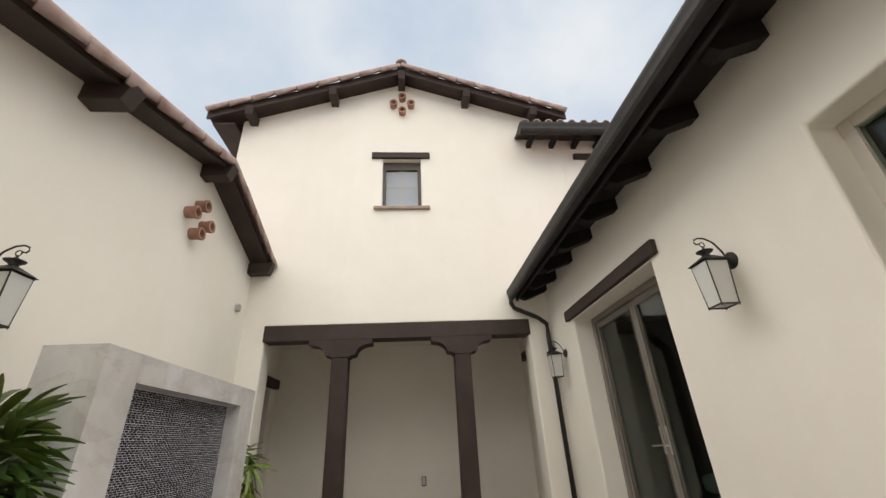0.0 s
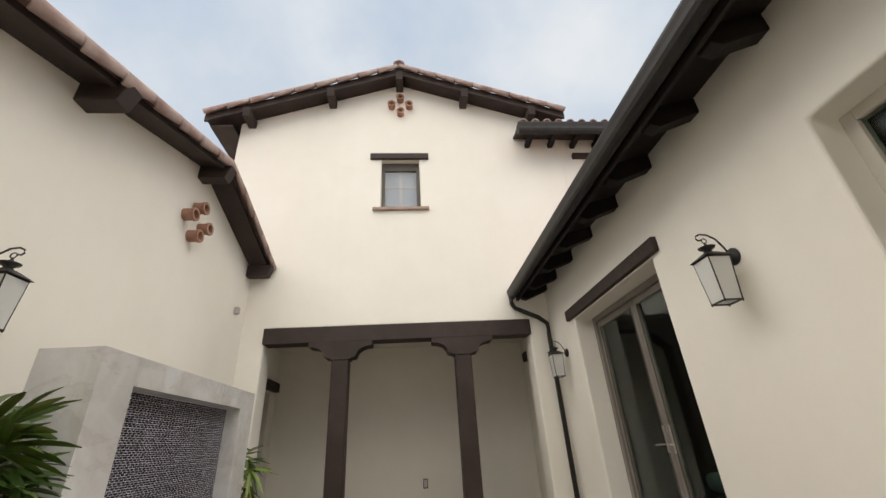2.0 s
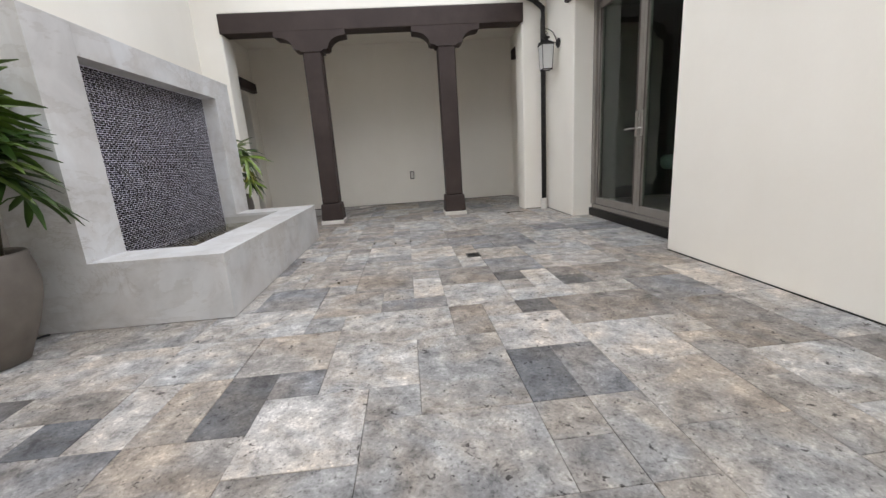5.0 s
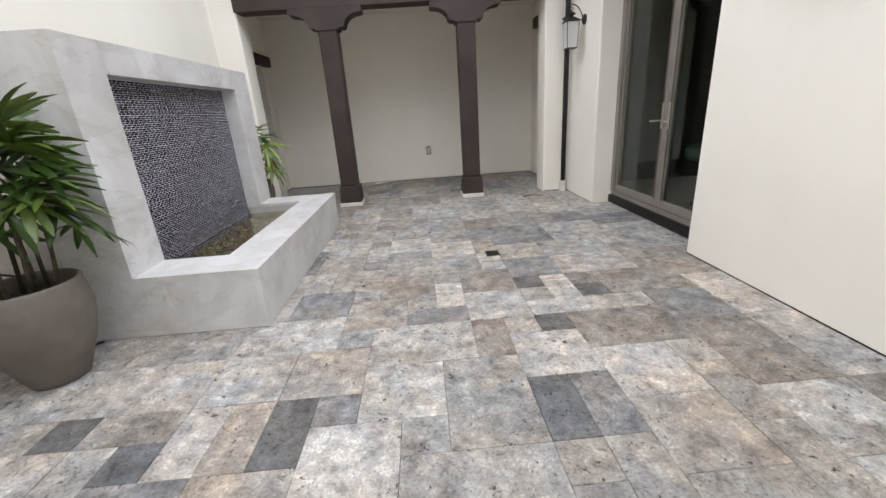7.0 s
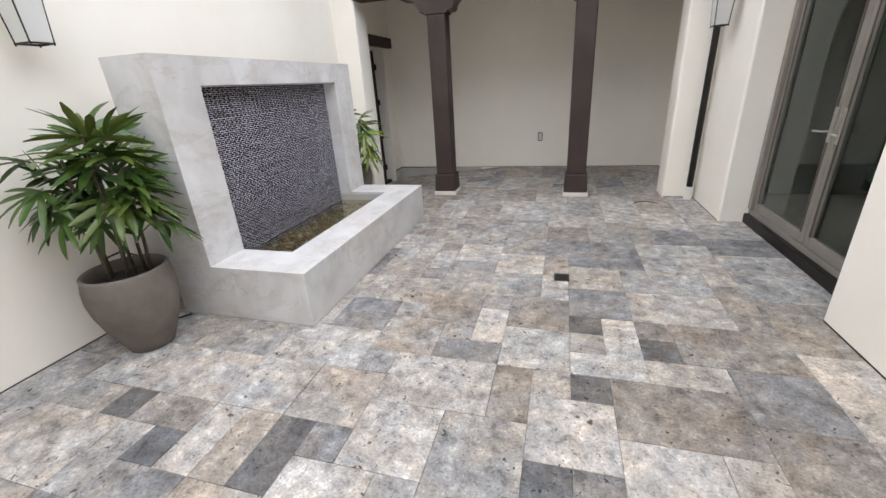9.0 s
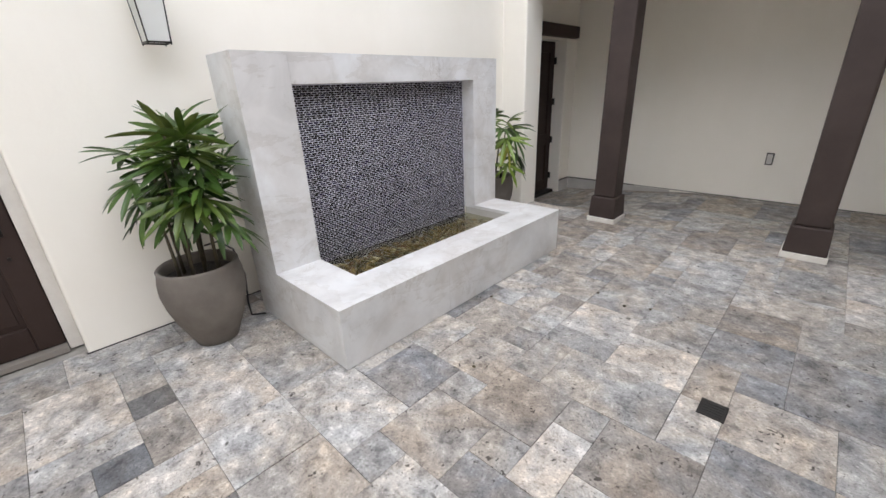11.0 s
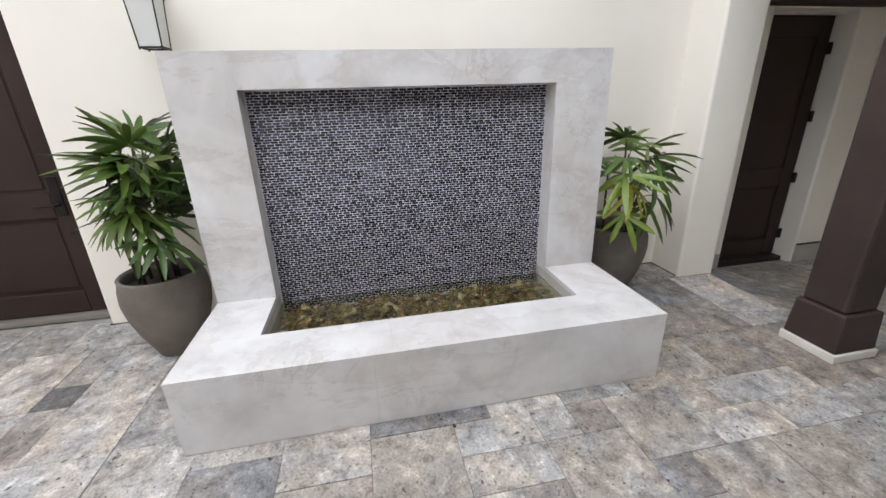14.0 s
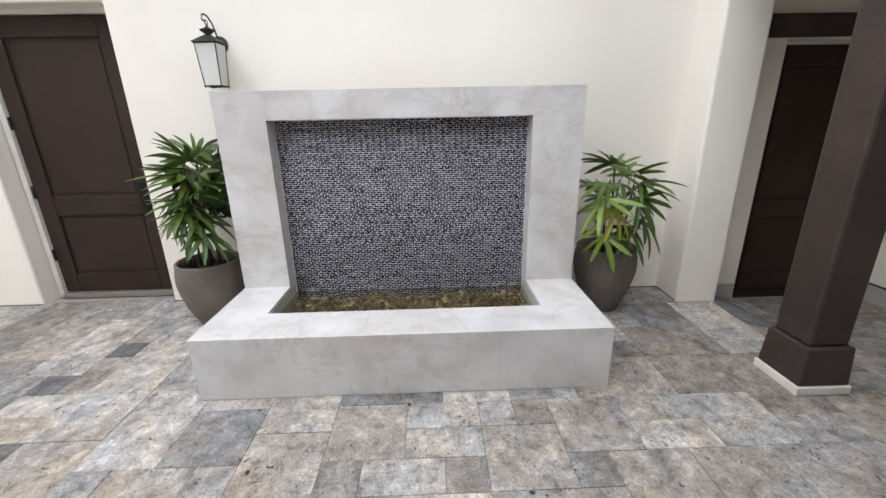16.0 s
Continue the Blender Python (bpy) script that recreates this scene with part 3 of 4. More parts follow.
def bracket_outline(c):
    half = []
    for k in range(7):
        a = math.pi / 2 * k / 6
        half.append((0.47 - 0.21 * math.sin(a) - 0.03, 2.55 - 0.15 * (1 - math.cos(a))))
    right = [(0.47, 2.622), (0.47, 2.56), (0.44, 2.55)] + half[1:] + [(0.21, 2.40), (0.21, 2.385), (0.15, 2.385), (0.15, 2.36)]
    return [(c + x, z) for x, z in right] + [(c - x, z) for x, z in reversed(right)]


for c in (-1.06, 0.775):
    post = thing("timber_post", "brown painted square post with scrolled bracket on a white stone foot", "post", (c, 6.315, 0), group="posts of the passage")
    part("shaft", boxed(-0.122, 0.122, -0.128, 0.118, 0.30, 2.36), WOOD, post, bevel=0.02)
    part("bracket", prism([(x - c, z) for x, z in bracket_outline(c)], -0.1372, 0.115), WOOD, post)
    base = boxed(-0.155, 0.155, -0.155, 0.155, 0.055, 0.30)
    for v in base.verts:
        if v.co.z > 0.2:
            v.co.x *= 0.92
            v.co.y *= 0.92
    part("base", base, WOOD, post, bevel=0.012)
    part("foot", boxed(-0.165, 0.165, -0.165, 0.165, 0.0, 0.055), BASE_WHITE, post, "white stone foot", bevel=0.006)

for nm, a in (("trim", (WEST + 0.0005, WEST + 0.004, 1.56, GABLE)), ("trim", (WEST + 0.0005, WEST + 0.004, SOUTH, 0.35)), ("trim", (EAST - 0.004, EAST - 0.0005, 5.26, GABLE)), ("trim", (EAST - 0.004, EAST - 0.0005, SOUTH, 3.26)),
              ("trim", (-1.4, EAST, BACK - 0.004, BACK - 0.0005)), ("trim", (OPEN_E + 0.02, EAST, GABLE - 0.004, GABLE - 0.0005)), ("trim", (WEST, OPEN_W - 0.02, GABLE - 0.004, GABLE - 0.0005))):
    structure(nm, boxed(*a, 0.001, 0.009), METAL, "dark weep screed along the wall foot", "trim")

for nm, a in (("plinth", (WEST - 0.02, -0.9, BACK - 0.006, BACK - 0.001, -0.24, -0.004)), ("plinth", (WEST - 0.029, WEST - 0.024, 7.93, BACK - 0.008, -0.24, -0.004)), ("plinth", (WEST - 0.029, WEST - 0.024, GABLE + 0.37, 7.0, -0.24, -0.004))):
    structure(nm, boxed(*a), CEMENT, "pale cement stem wall below the stucco", "plinth")
for nm, a in (("trim", (WEST - 0.02, -1.41, BACK - 0.014, BACK - 0.001, 0.0, 0.014)), ("trim", (WEST - 0.029, WEST - 0.016, 7.93, BACK - 0.016, 0.0, 0.014))):
    structure(nm, boxed(*a), METAL, "dark weep screed along the wall foot", "trim")

# ---- openings ----
up = thing("window_1", "small brown casement window with pale blind", "window", (-0.135, GABLE, 4.97), kind="structure")
# head rail is made extra deep to stand for the shadow at the window top
for a in (boxed(-0.352, -0.292, 0.10, 0.16, 0, 1.055), boxed(0.292, 0.352, 0.10, 0.16, 0, 1.055), boxed(-0.292, 0.292, 0.10, 0.16, 0, 0.06), boxed(-0.292, 0.292, 0.10, 0.16, 0.88, 1.055)):
    part("window_frame", a, BRONZE_FRAME, up, bevel=0.006)
part("pane", boxed(-0.292, 0.292, 0.125, 0.131, 0.06, 0.93), CLEAR, up)
part("muntin", boxed(-0.01, 0.01, 0.112, 0.122, 0.06, 0.93), BASE_WHITE, up)
part("muntin", boxed(-0.292, 0.292, 0.113, 0.121, 0.50, 0.52), BASE_WHITE, up)
part("blind", boxed(-0.35, 0.35, 0.20, 0.21, 0.0, 1.05), BLIND, up, "pale blue-grey blind")
part("window_sill", boxed(-0.50, 0.50, -0.06, 0.09, -0.06, -0.003), SILL_CLAY, up, "terracotta sill", bevel=0.012)
part("lintel", boxed(-0.56, 0.53, -0.05, 0.07, 1.065, 1.19), WOOD, up, "brown timber lintel", bevel=0.008)

w3 = thing("window_3", "upper window of the wing under a timber lintel", "window", (3.8, GABLE + 0.03, 4.97), kind="structure")
part("lintel", boxed(-0.56, 0.56, -0.08, 0.07, 1.085, 1.19), WOOD, w3, bevel=0.008)
part("window_frame", boxed(-0.35, 0.35, 0.1, 0.15, 0.0, 1.08), BRONZE_FRAME, w3)

near = thing("window_2", "large recessed window with dark glass", "window", (EAST, 0.91, 0.9), kind="structure")
for a in (boxed(0.19, 0.26, 0.64, 0.71, 0, 1.755), boxed(0.19, 0.26, -0.71, -0.64, 0, 1.755), boxed(0.19, 0.26, -0.64, 0.64, 0, 0.07), boxed(0.19, 0.26, -0.64, 0.64, 1.685, 1.755), boxed(0.2, 0.25, -0.03, 0.03, 0.07, 1.685)):
    part("window_frame", a, PALE_FRAME, near, "cream painted frame", bevel=0.005)
for y in (-0.335, 0.335):
    part("pane", boxed(0.22, 0.228, y - 0.305, y + 0.305, 0.07, 1.685), GLASS, near)
    part("shade", boxed(0.30, 0.31, y - 0.33, y + 0.33, 0.0, 1.75), DOOR_PAINT, near, "dark drawn shade")


def french_doors():
    d = thing("door_1", "pair of tall taupe glazed french doors", "door", (EAST + 0.24, 4.24, 0), kind="structure")
    lo, hi, top, z0 = -0.955, 0.995, 2.565, 0.15
    part("sill", boxed(-0.02, 0.12, lo, hi, 0.004, 0.10), LOCK, d, "dark bronze threshold", bevel=0.006)
    part("kick_board", boxed(0.02, 0.10, lo, hi, 0.10, z0), FRAME, d)
    for a in (boxed(0, 0.10, lo, lo + 0.07, z0, top), boxed(0, 0.10, hi - 0.07, hi, z0, top), boxed(0, 0.10, lo + 0.07, hi - 0.07, top - 0.07, top)):
        part("door_frame", a, FRAME, d, bevel=0.008)
    mid = -0.02
    for a, b, s in ((lo + 0.074, mid - 0.003, 1), (mid + 0.003, hi - 0.074, -1)):
        zt = top - 0.074
        leaf = part("leaf", boxed(0.03, 0.08, a, a + 0.07, z0 + 0.004, zt), FRAME, d, "taupe glazed leaf", bevel=0.006)
        for q in (boxed(0.03, 0.08, b - 0.07, b, z0 + 0.004, zt), boxed(0.03, 0.08, a + 0.07, b - 0.07, z0 + 0.004, z0 + 0.09), boxed(0.03, 0.08, a + 0.07, b - 0.07, zt - 0.075, zt)):
            part("rail", q, FRAME, leaf, bevel=0.006)
        part("pane", boxed(0.051, 0.059, a + 0.07, b - 0.07, z0 + 0.09, zt - 0.075), GLASS, leaf)
        for q in (boxed(0.022, 0.03, a + 0.058, a + 0.07, z0 + 0.09, zt - 0.075), boxed(0.022, 0.03, b - 0.07, b - 0.058, z0 + 0.09, zt - 0.075)):
            part("glazing_bead", q, BRONZE_FRAME, leaf, "dark glazing bead")
        y = (b - 0.05) if s > 0 else (a + 0.05)
        part("escutcheon", boxed(0.018, 0.029, y - 0.017, y + 0.017, 0.95, 1.20), CHROME, leaf, bevel=0.004)
        hb = bmesh.new()
        tube(hb, [(0.02, y, 1.03), (-0.035, y, 1.03), (-0.042, y - s * 0.02, 1.03), (-0.042, y - s * 0.10, 1.025)], 0.0075, 8)
        part("handle", hb, CHROME, leaf, "satin nickel lever", smooth=True)


french_doors()
lint = thing("door_lintel", "rough brown timber lintel over the french doors", "lintel", (0, 0, 0))
part("timber", boxed(EAST - 0.05, EAST + 0.10, 3.13, 5.42, 2.585, 2.725), WOOD, lint, bevel=0.01)

# room behind the glazed doors; its dimness is put into the wall and ceiling colour
rx0, rx1 = EAST + 0.36, 6.5
structure("interior_floor", boxed(EAST + 0.3, rx1, -0.5, 6.1, 0.02, 0.08), ROOM_FLOOR, "dark wood interior floor", "floor")
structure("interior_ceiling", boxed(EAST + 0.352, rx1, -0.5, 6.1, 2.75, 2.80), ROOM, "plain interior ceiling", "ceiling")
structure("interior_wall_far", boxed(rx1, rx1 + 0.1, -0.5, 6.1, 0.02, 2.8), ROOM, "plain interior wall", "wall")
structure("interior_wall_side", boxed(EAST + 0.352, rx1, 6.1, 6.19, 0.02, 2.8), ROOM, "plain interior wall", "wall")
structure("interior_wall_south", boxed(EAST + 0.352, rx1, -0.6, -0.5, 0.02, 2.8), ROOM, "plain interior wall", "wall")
stool = thing("upholstered_stool", "round grey-green upholstered stool on the interior floor", "stool", (3.15, 4.45, 0.08))
part("seat", lathe([(0.20, 0.50), (0.235, 0.53), (0.24, 0.61), (0.21, 0.65), (0.05, 0.66)], 28), GREEN, stool, smooth=True)
part("pedestal", lathe([(0.14, 0.0), (0.14, 0.02), (0.03, 0.04), (0.03, 0.48), (0.10, 0.50)], 20), METAL, stool, smooth=True)


def panel_door(name, y0, y1, x, z0, ztop, label):
    d = thing(name, label, "door", (x, (y0 + y1) / 2, z0), kind="structure")
    h, w = ztop - z0, (y1 - y0) / 2
    leaf = part("leaf", boxed(-0.055, -0.026, -w, w, 0.02, h), DOOR_PAINT, d)
    st = 0.14
    rails = ((0.02, 0.20), (0.78, 0.96), (h - 0.16, h))
    for a, b in rails:
        part("rail", boxed(-0.026, 0.0, -w + st, w - st, a, b), DOOR_PAINT, leaf, bevel=0.009)
    for a, b in ((-w, -w + st), (w - st, w)):
        part("stile", boxed(-0.026, 0.0, a, b, 0.02, h), DOOR_PAINT, leaf, bevel=0.009)
    for a, b in ((0.20, 0.78), (0.96, h - 0.16)):
        part("panel", boxed(-0.026, -0.018, -w + st + 0.03, w - st - 0.03, a + 0.03, b - 0.03), DOOR_PAINT, leaf, bevel=0.006)
    return d, w


south_door, sw = panel_door("door_2", 0.42, 1.49, WEST - 0.19, 0.03, 2.46, "closed dark brown two-panel timber door")
lock = part("lock_plate", boxed(0.0, 0.012, sw - 0.125, sw - 0.06, 0.80, 1.08), LOCK, south_door, "dark bronze lock plate", bevel=0.004)
hb = bmesh.new()
tube(hb, [(0.01, sw - 0.09, 0.88), (0.055, sw - 0.09, 0.88), (0.06, sw - 0.115, 0.88), (0.06, sw - 0.225, 0.88)], 0.009, 8)
part("handle", hb, LOCK, south_door, "dark bronze lever", smooth=True)
part("keyhole", lathe([(0.012, -0.0), (0.012, 0.006)], 12), LOCK, south_door).matrix_basis = pose(0.0, sw - 0.08, 0.66, 0, 90, 0)
for z in (0.35, 0.95, 1.55, 2.15):
    part("hinge", boxed(-0.005, 0.02, -sw - 0.018, -sw + 0.012, z, z + 0.11), METAL, south_door)
for a in (boxed(-0.05, 0.03, -sw - 0.05, -sw - 0.004, -0.02, 2.47), boxed(-0.05, 0.03, sw + 0.004, sw + 0.075, -0.02, 2.47), boxed(-0.05, 0.03, -sw - 0.05, sw + 0.04, 2.434, 2.47)):
    part("door_frame", a, BASE_WHITE, south_door, "pale jamb")
part("threshold", boxed(-0.06, 0.06, -sw, sw, -0.026, 0.015), FRAME, south_door, bevel=0.004)

pd, pw = panel_door("door_3", 7.04, 7.90, WEST - 0.22, -0.17, 2.15, "closed dark brown door in the passage")
for z in (0.2, 0.8, 1.4, 2.0):
    part("hinge", boxed(-0.002, 0.025, pw - 0.012, pw + 0.018, z, z + 0.1), METAL, pd)
part("threshold", boxed(-0.05, 0.1, -pw, pw, -0.08, 0.015), METAL, pd)
pe, pw2 = panel_door("door_4", 6.87, 7.73, EAST + 0.22, 0.0, 2.46, "closed dark brown door across the passage")
pe.matrix_world = pose(EAST + 0.22, 7.30, 0.0, 0, 0, 180)
for nm, x0, x1, y0, y1, z0, z1 in (("passage_lintel", WEST - 0.1, WEST + 0.06, 6.66, 8.12, 2.18, 2.34), ("passage_lintel", EAST - 0.05, EAST + 0.1, 6.62, 7.95, 2.50, 2.66)):
    ob = tagged(soften(link(nm, boxed(x0, x1, y0, y1, z0, z1), WOOD), 0.01), "dark timber lintel over a passage door", "lintel", "passage lintels")

# unseen backing added behind the closed doors so no sky light leaks round them
structure("wall_behind_west_door", boxed(WEST - 0.45, WEST - 0.36, 6.5, 8.3, -0.3, 2.9), STUCCO, "unseen added backing that keeps sky light out behind the passage door", "wall")
structure("wall_behind_east_door", boxed(EAST + 0.36, EAST + 0.45, 6.5, 8.3, -0.3, 2.9), STUCCO, "unseen added backing that keeps sky light out behind the passage door", "wall")
structure("wall_behind_south_door", boxed(WEST - 0.45, WEST - 0.36, 0.2, 1.7, -0.1, 2.7), STUCCO, "unseen added backing that keeps sky light out behind the door", "wall")
part("door_frame", boxed(-0.05, 0.04, -pw - 0.02, pw + 0.02, 2.322, 2.34), BASE_WHITE, pd, "pale head jamb")

# ---- fountain ----
FY0, FY1, FX, FACE, BACKX = 2.61, 5.10, -1.047, -1.815, -2.19
NY0, NY1, NTOP, LEDGE, TOP = 2.95, 4.745, 1.61, 0.41, 1.797
fountain = thing("fountain", "pale marble wall fountain with a dark mosaic niche and a ledge", "fountain", (0, 0, 0))
g = 0.0004
T = 0.03


def slab(name, *s, label=""):
    return part(name, boxed(*s), MARBLE, fountain, label, bevel=0.0008)


# upright surround: three slabs across the header, one a jamb
for a, b in ((NY0, 4.30), (4.30, NY1)):
    slab("header_slab", BACKX, FACE, a + g, b - g, NTOP, TOP)
slab("jamb_slab", BACKX, FACE, FY0 + g, NY0, LEDGE + g, TOP)
slab("jamb_slab", BACKX, FACE, NY1, FY1 - g, LEDGE + g, TOP)
# ledge round the basin and the apron below it
slab("ledge_slab", -1.37, FX, FY0, 3.62 - g, LEDGE - T, LEDGE)
slab("ledge_slab", -1.37, FX, 3.62 + g, FY1, LEDGE - T, LEDGE)
slab("ledge_slab", BACKX, -1.37 - g, FY0, NY0, LEDGE - T, LEDGE)
slab("ledge_slab", BACKX, -1.37 - g, NY1, FY1, LEDGE - T, LEDGE)
for a, b in ((FY0, 3.52), (3.52, 4.42), (4.42, FY1)):
    slab("apron_slab", FX - T, FX - 0.0015, a + g, b - g, 0.003, LEDGE - T - g)
slab("apron_slab", BACKX, FX - T - g, FY0 + 0.0015, FY0 + T, 0.003, LEDGE - T - g)
slab("apron_slab", BACKX, FX - T - g, FY1 - T, FY1 - 0.0015, 0.003, LEDGE - T - g)
# basin lining and niche back
part("basin", boxed(-1.40, -1.375, NY0 - 0.02, NY1 + 0.02, 0.05, LEDGE - T - g), CEMENT, fountain)
part("basin", boxed(-1.94, -1.40, NY0 - 0.03, NY0 - 0.004, 0.05, LEDGE - T - g), CEMENT, fountain)
part("basin", boxed(-1.94, -1.40, NY1 + 0.004, NY1 + 0.03, 0.05, LEDGE - T - g), CEMENT, fountain)
part("basin", boxed(-1.96, -1.40, NY0 - 0.004, NY1 + 0.004, 0.05, 0.20), CEMENT, fountain)
NICHE = -1.945
part("niche_back", boxed(BACKX + 0.01, NICHE - 0.0062, NY0 + g, NY1 - g, 0.20, NTOP - g), MOSAIC_BED, fountain)


def mosaic_field():
    """Small glossy cushion tiles with pointed ends in running bond, each swelling towards the courtyard."""
    w, h, joint, gap = 0.0450, 0.0150, 0.0027, 0.0011
    verts, faces = [], []
    r = random.Random(9)
    rows = int((NTOP - 0.236) / h)
    # profile from the lower edge to the upper: a low cushion with its crest above the middle
    crown = ((-1.0, 0.0003), (-0.84, 0.0010), (0.20, 0.0026), (0.84, 0.0011), (1.0, 0.0003))
    for j in range(rows):
        z = 0.24 + (j + 0.5) * h + r.uniform(-0.0006, 0.0006)
        y = NY0 + 0.003 - (w / 2 if j % 2 else 0) + r.uniform(-0.007, 0.007)
        while y < NY1 - 0.004:
            a, b = max(y + gap / 2, NY0 + 0.003), min(y + w - gap / 2, NY1 - 0.003)
            y += w
            if b - a < 0.008:
                continue
            half = (h - joint) / 2 * r.uniform(0.86, 1.10)
            a, b = a + r.uniform(0, 0.0016), b - r.uniform(0, 0.0016)
            lean, nod, swell = r.uniform(-0.0004, 0.0004), r.uniform(-0.0005, 0.0005), r.uniform(0.8, 1.2)
            x, n, drop = NICHE - 0.0060, len(verts), r.uniform(-0.0007, 0.0007)
            for u, out in crown:
                end = 0.0032 * abs(u) ** 1.5
                for yy, side in ((a + end, 0.25), (a + 0.008, 1.0), (b - 0.008, 1.0), (b - end, 0.25)):
                    tilt = (lean * (1 if yy < (a + b) / 2 else -1) + nod * u) * (1 if abs(u) < 0.9 and side == 1 else 0)
                    verts.append((x + out * side * swell + tilt, yy, z + u * half + drop))
            for q in range(4):
                for c in range(3):
                    k = n + 4 * q + c
                    faces.append((k, k + 1, k + 5, k + 4))
    me = bpy.data.meshes.new("mosaic")
    me.from_pydata(verts, [], faces)
    me.materials.append(MOSAIC)
    ob = new("mosaic", me)
    ob.parent = fountain
    tagged(ob, "dark glossy mosaic tiles in running bond", kind="stuff")


mosaic_field()
wt = structure("water", boxed(-1.938, -1.376, NY0 + 0.0, NY1 - 0.0, 0.305, 0.312), WATER, "still clear water in the fountain basin", "water")
wt.visible_shadow = False


def pebbles():
    base = bmesh.new()
    bmesh.ops.create_icosphere(base, subdivisions=1, radius=1)
    bv = [v.co.copy() for v in base.verts]
    bf = [[v.index for v in f.verts] for f in base.faces]
    base.free()
    r = random.Random(3)
    verts, faces = [], []
    for _ in range(1700):
        s = r.uniform(0.013, 0.027)
        m = pose(r.uniform(-1.92, -1.41), r.uniform(NY0 + 0.02, NY1 - 0.02), r.uniform(0.225, 0.275), r.uniform(-25, 25), r.uniform(-25, 25), r.uniform(0, 360)) @ Matrix.Diagonal((s * r.uniform(1, 1.5), s, s * r.uniform(0.35, 0.55), 1))
        n = len(verts)
        verts += [m @ v for v in bv]
        faces += [[n + i for i in f] for f in bf]
    me = bpy.data.meshes.new("river_pebbles")
    me.from_pydata(verts, [], faces)
    me.polygons.foreach_set("use_smooth", [True] * len(me.polygons))
    me.materials.append(PEBBLE)
    tagged(new("river_pebbles", me), "wet brown and olive river pebbles under water", "pebbles", kind="stuff")


pebbles()

# ---- wall lanterns ----


def lantern():
    L = thing("wall_lantern", "dark bronze wall lantern with frosted glass hung from a scroll hook", "lantern", group="wall lanterns")
    # built facing +x, wall at x = 0, z = 0 at the bottom of the glass
    cx, h, wt_, wb = 0.172, 0.298, 0.076, 0.060
    body = part("cage", boxed(cx - 0.01, cx + 0.01, -0.01, 0.01, h + 0.045, h + 0.06), METAL, L)
    bars = []
    for sx in (-1, 1):
        for sy in (-1, 1):
            b = bmesh.new()
            tube(b, [(cx + sx * wb, sy * wb, -0.012), (cx + sx * wt_, sy * wt_, h)], 0.0042, 6)
            part("bar", b, METAL, body)
            b = bmesh.new()
    for z, w in ((0.0, wb), (h, wt_)):
        for a in (boxed(cx - w - 0.005, cx + w + 0.005, -w - 0.005, -w + 0.005, z - 0.005, z + 0.005), boxed(cx - w - 0.005, cx + w + 0.005, w - 0.005, w + 0.005, z - 0.005, z + 0.005),
                  boxed(cx - w - 0.005, cx - w + 0.005, -w, w, z - 0.0045, z + 0.0045), boxed(cx + w - 0.005, cx + w + 0.005, -w, w, z - 0.0045, z + 0.0045)):
            part("rail", a, METAL, body)
    for sx, sy in ((1, 0), (-1, 0), (0, 1), (0, -1)):
        b = bmesh.new()
        q = []
        for z, w in ((0.006, wb), (h - 0.006, wt_)):
            for s in (-1, 1):
                q.append((cx + sx * w + sy * s * (w - 0.004), sy * w + sx * s * (w - 0.004), z))
        v = [b.verts.new(p) for p in q]
        f = b.faces.new((v[0], v[1], v[3], v[2]))
        part("pane", b, FROST, L, "frosted glass pane")
        solid = L.children[-1].modifiers.new("thickness", "SOLIDIFY")
        solid.thickness = 0.003
    roof = bmesh.new()
    lo = [roof.verts.new((cx + sx * (wt_ + 0.018), sy * (wt_ + 0.018), h + 0.004)) for sx, sy in ((-1, -1), (1, -1), (1, 1), (-1, 1))]
    up_ = [roof.verts.new((cx + sx * 0.03, sy * 0.03, h + 0.052)) for sx, sy in ((-1, -1), (1, -1), (1, 1), (-1, 1))]
    for k in range(4):
        roof.faces.new((lo[k], lo[(k + 1) % 4], up_[(k + 1) % 4], up_[k]))
    roof.faces.new(up_)
    roof.faces.new(lo[::-1])
    part("roof", roof, METAL, L)
    fin = part("finial", lathe([(0.03, h + 0.055), (0.02, h + 0.065), (0.05, h + 0.085), (0.055, h + 0.092), (0.02, h + 0.105), (0.008, h + 0.115), (0.006, h + 0.13)], 18), METAL, L, smooth=True)
    fin.location = (cx, 0, 0)
    ring = bmesh.new()
    tube(ring, [(cx + 0.018 * math.cos(a), 0.0, h + 0.143 + 0.018 * math.sin(a)) for a in [2 * math.pi * k / 14 for k in range(15)]], 0.0035, 6)
    part("ring", ring, METAL, L, smooth=True)
    arm = bmesh.new()
    tube(arm, [(0.02, 0, h + 0.02), (0.045, 0, h + 0.09), (0.085, 0, h + 0.155), (0.14, 0, h + 0.19), (0.19, 0, h + 0.195), (0.22, 0, h + 0.18), (0.225, 0, h + 0.158), (0.212, 0, h + 0.145), (0.194, 0, h + 0.15)], 0.0065, 8, 0.8)
    part("arm", arm, METAL, L, smooth=True)
    plate = part("backplate", lathe([(0.06, 0.0), (0.06, 0.012), (0.045, 0.02), (0.03, 0.035), (0.01, 0.04)], 20), METAL, L, smooth=True)
    plate.matrix_basis = pose(0.0, 0, h + 0.02, 0, 90, 0)
    return L


lamp = lantern()
lamp.matrix_world = pose(WEST, 2.41, 1.872, 0, 0, 0)
copy_thing(lamp, pose(EAST, 2.42, 1.872, 0, 0, 180))
copy_thing(lamp, pose(EAST, 5.72, 1.90, 0, 0, 180))

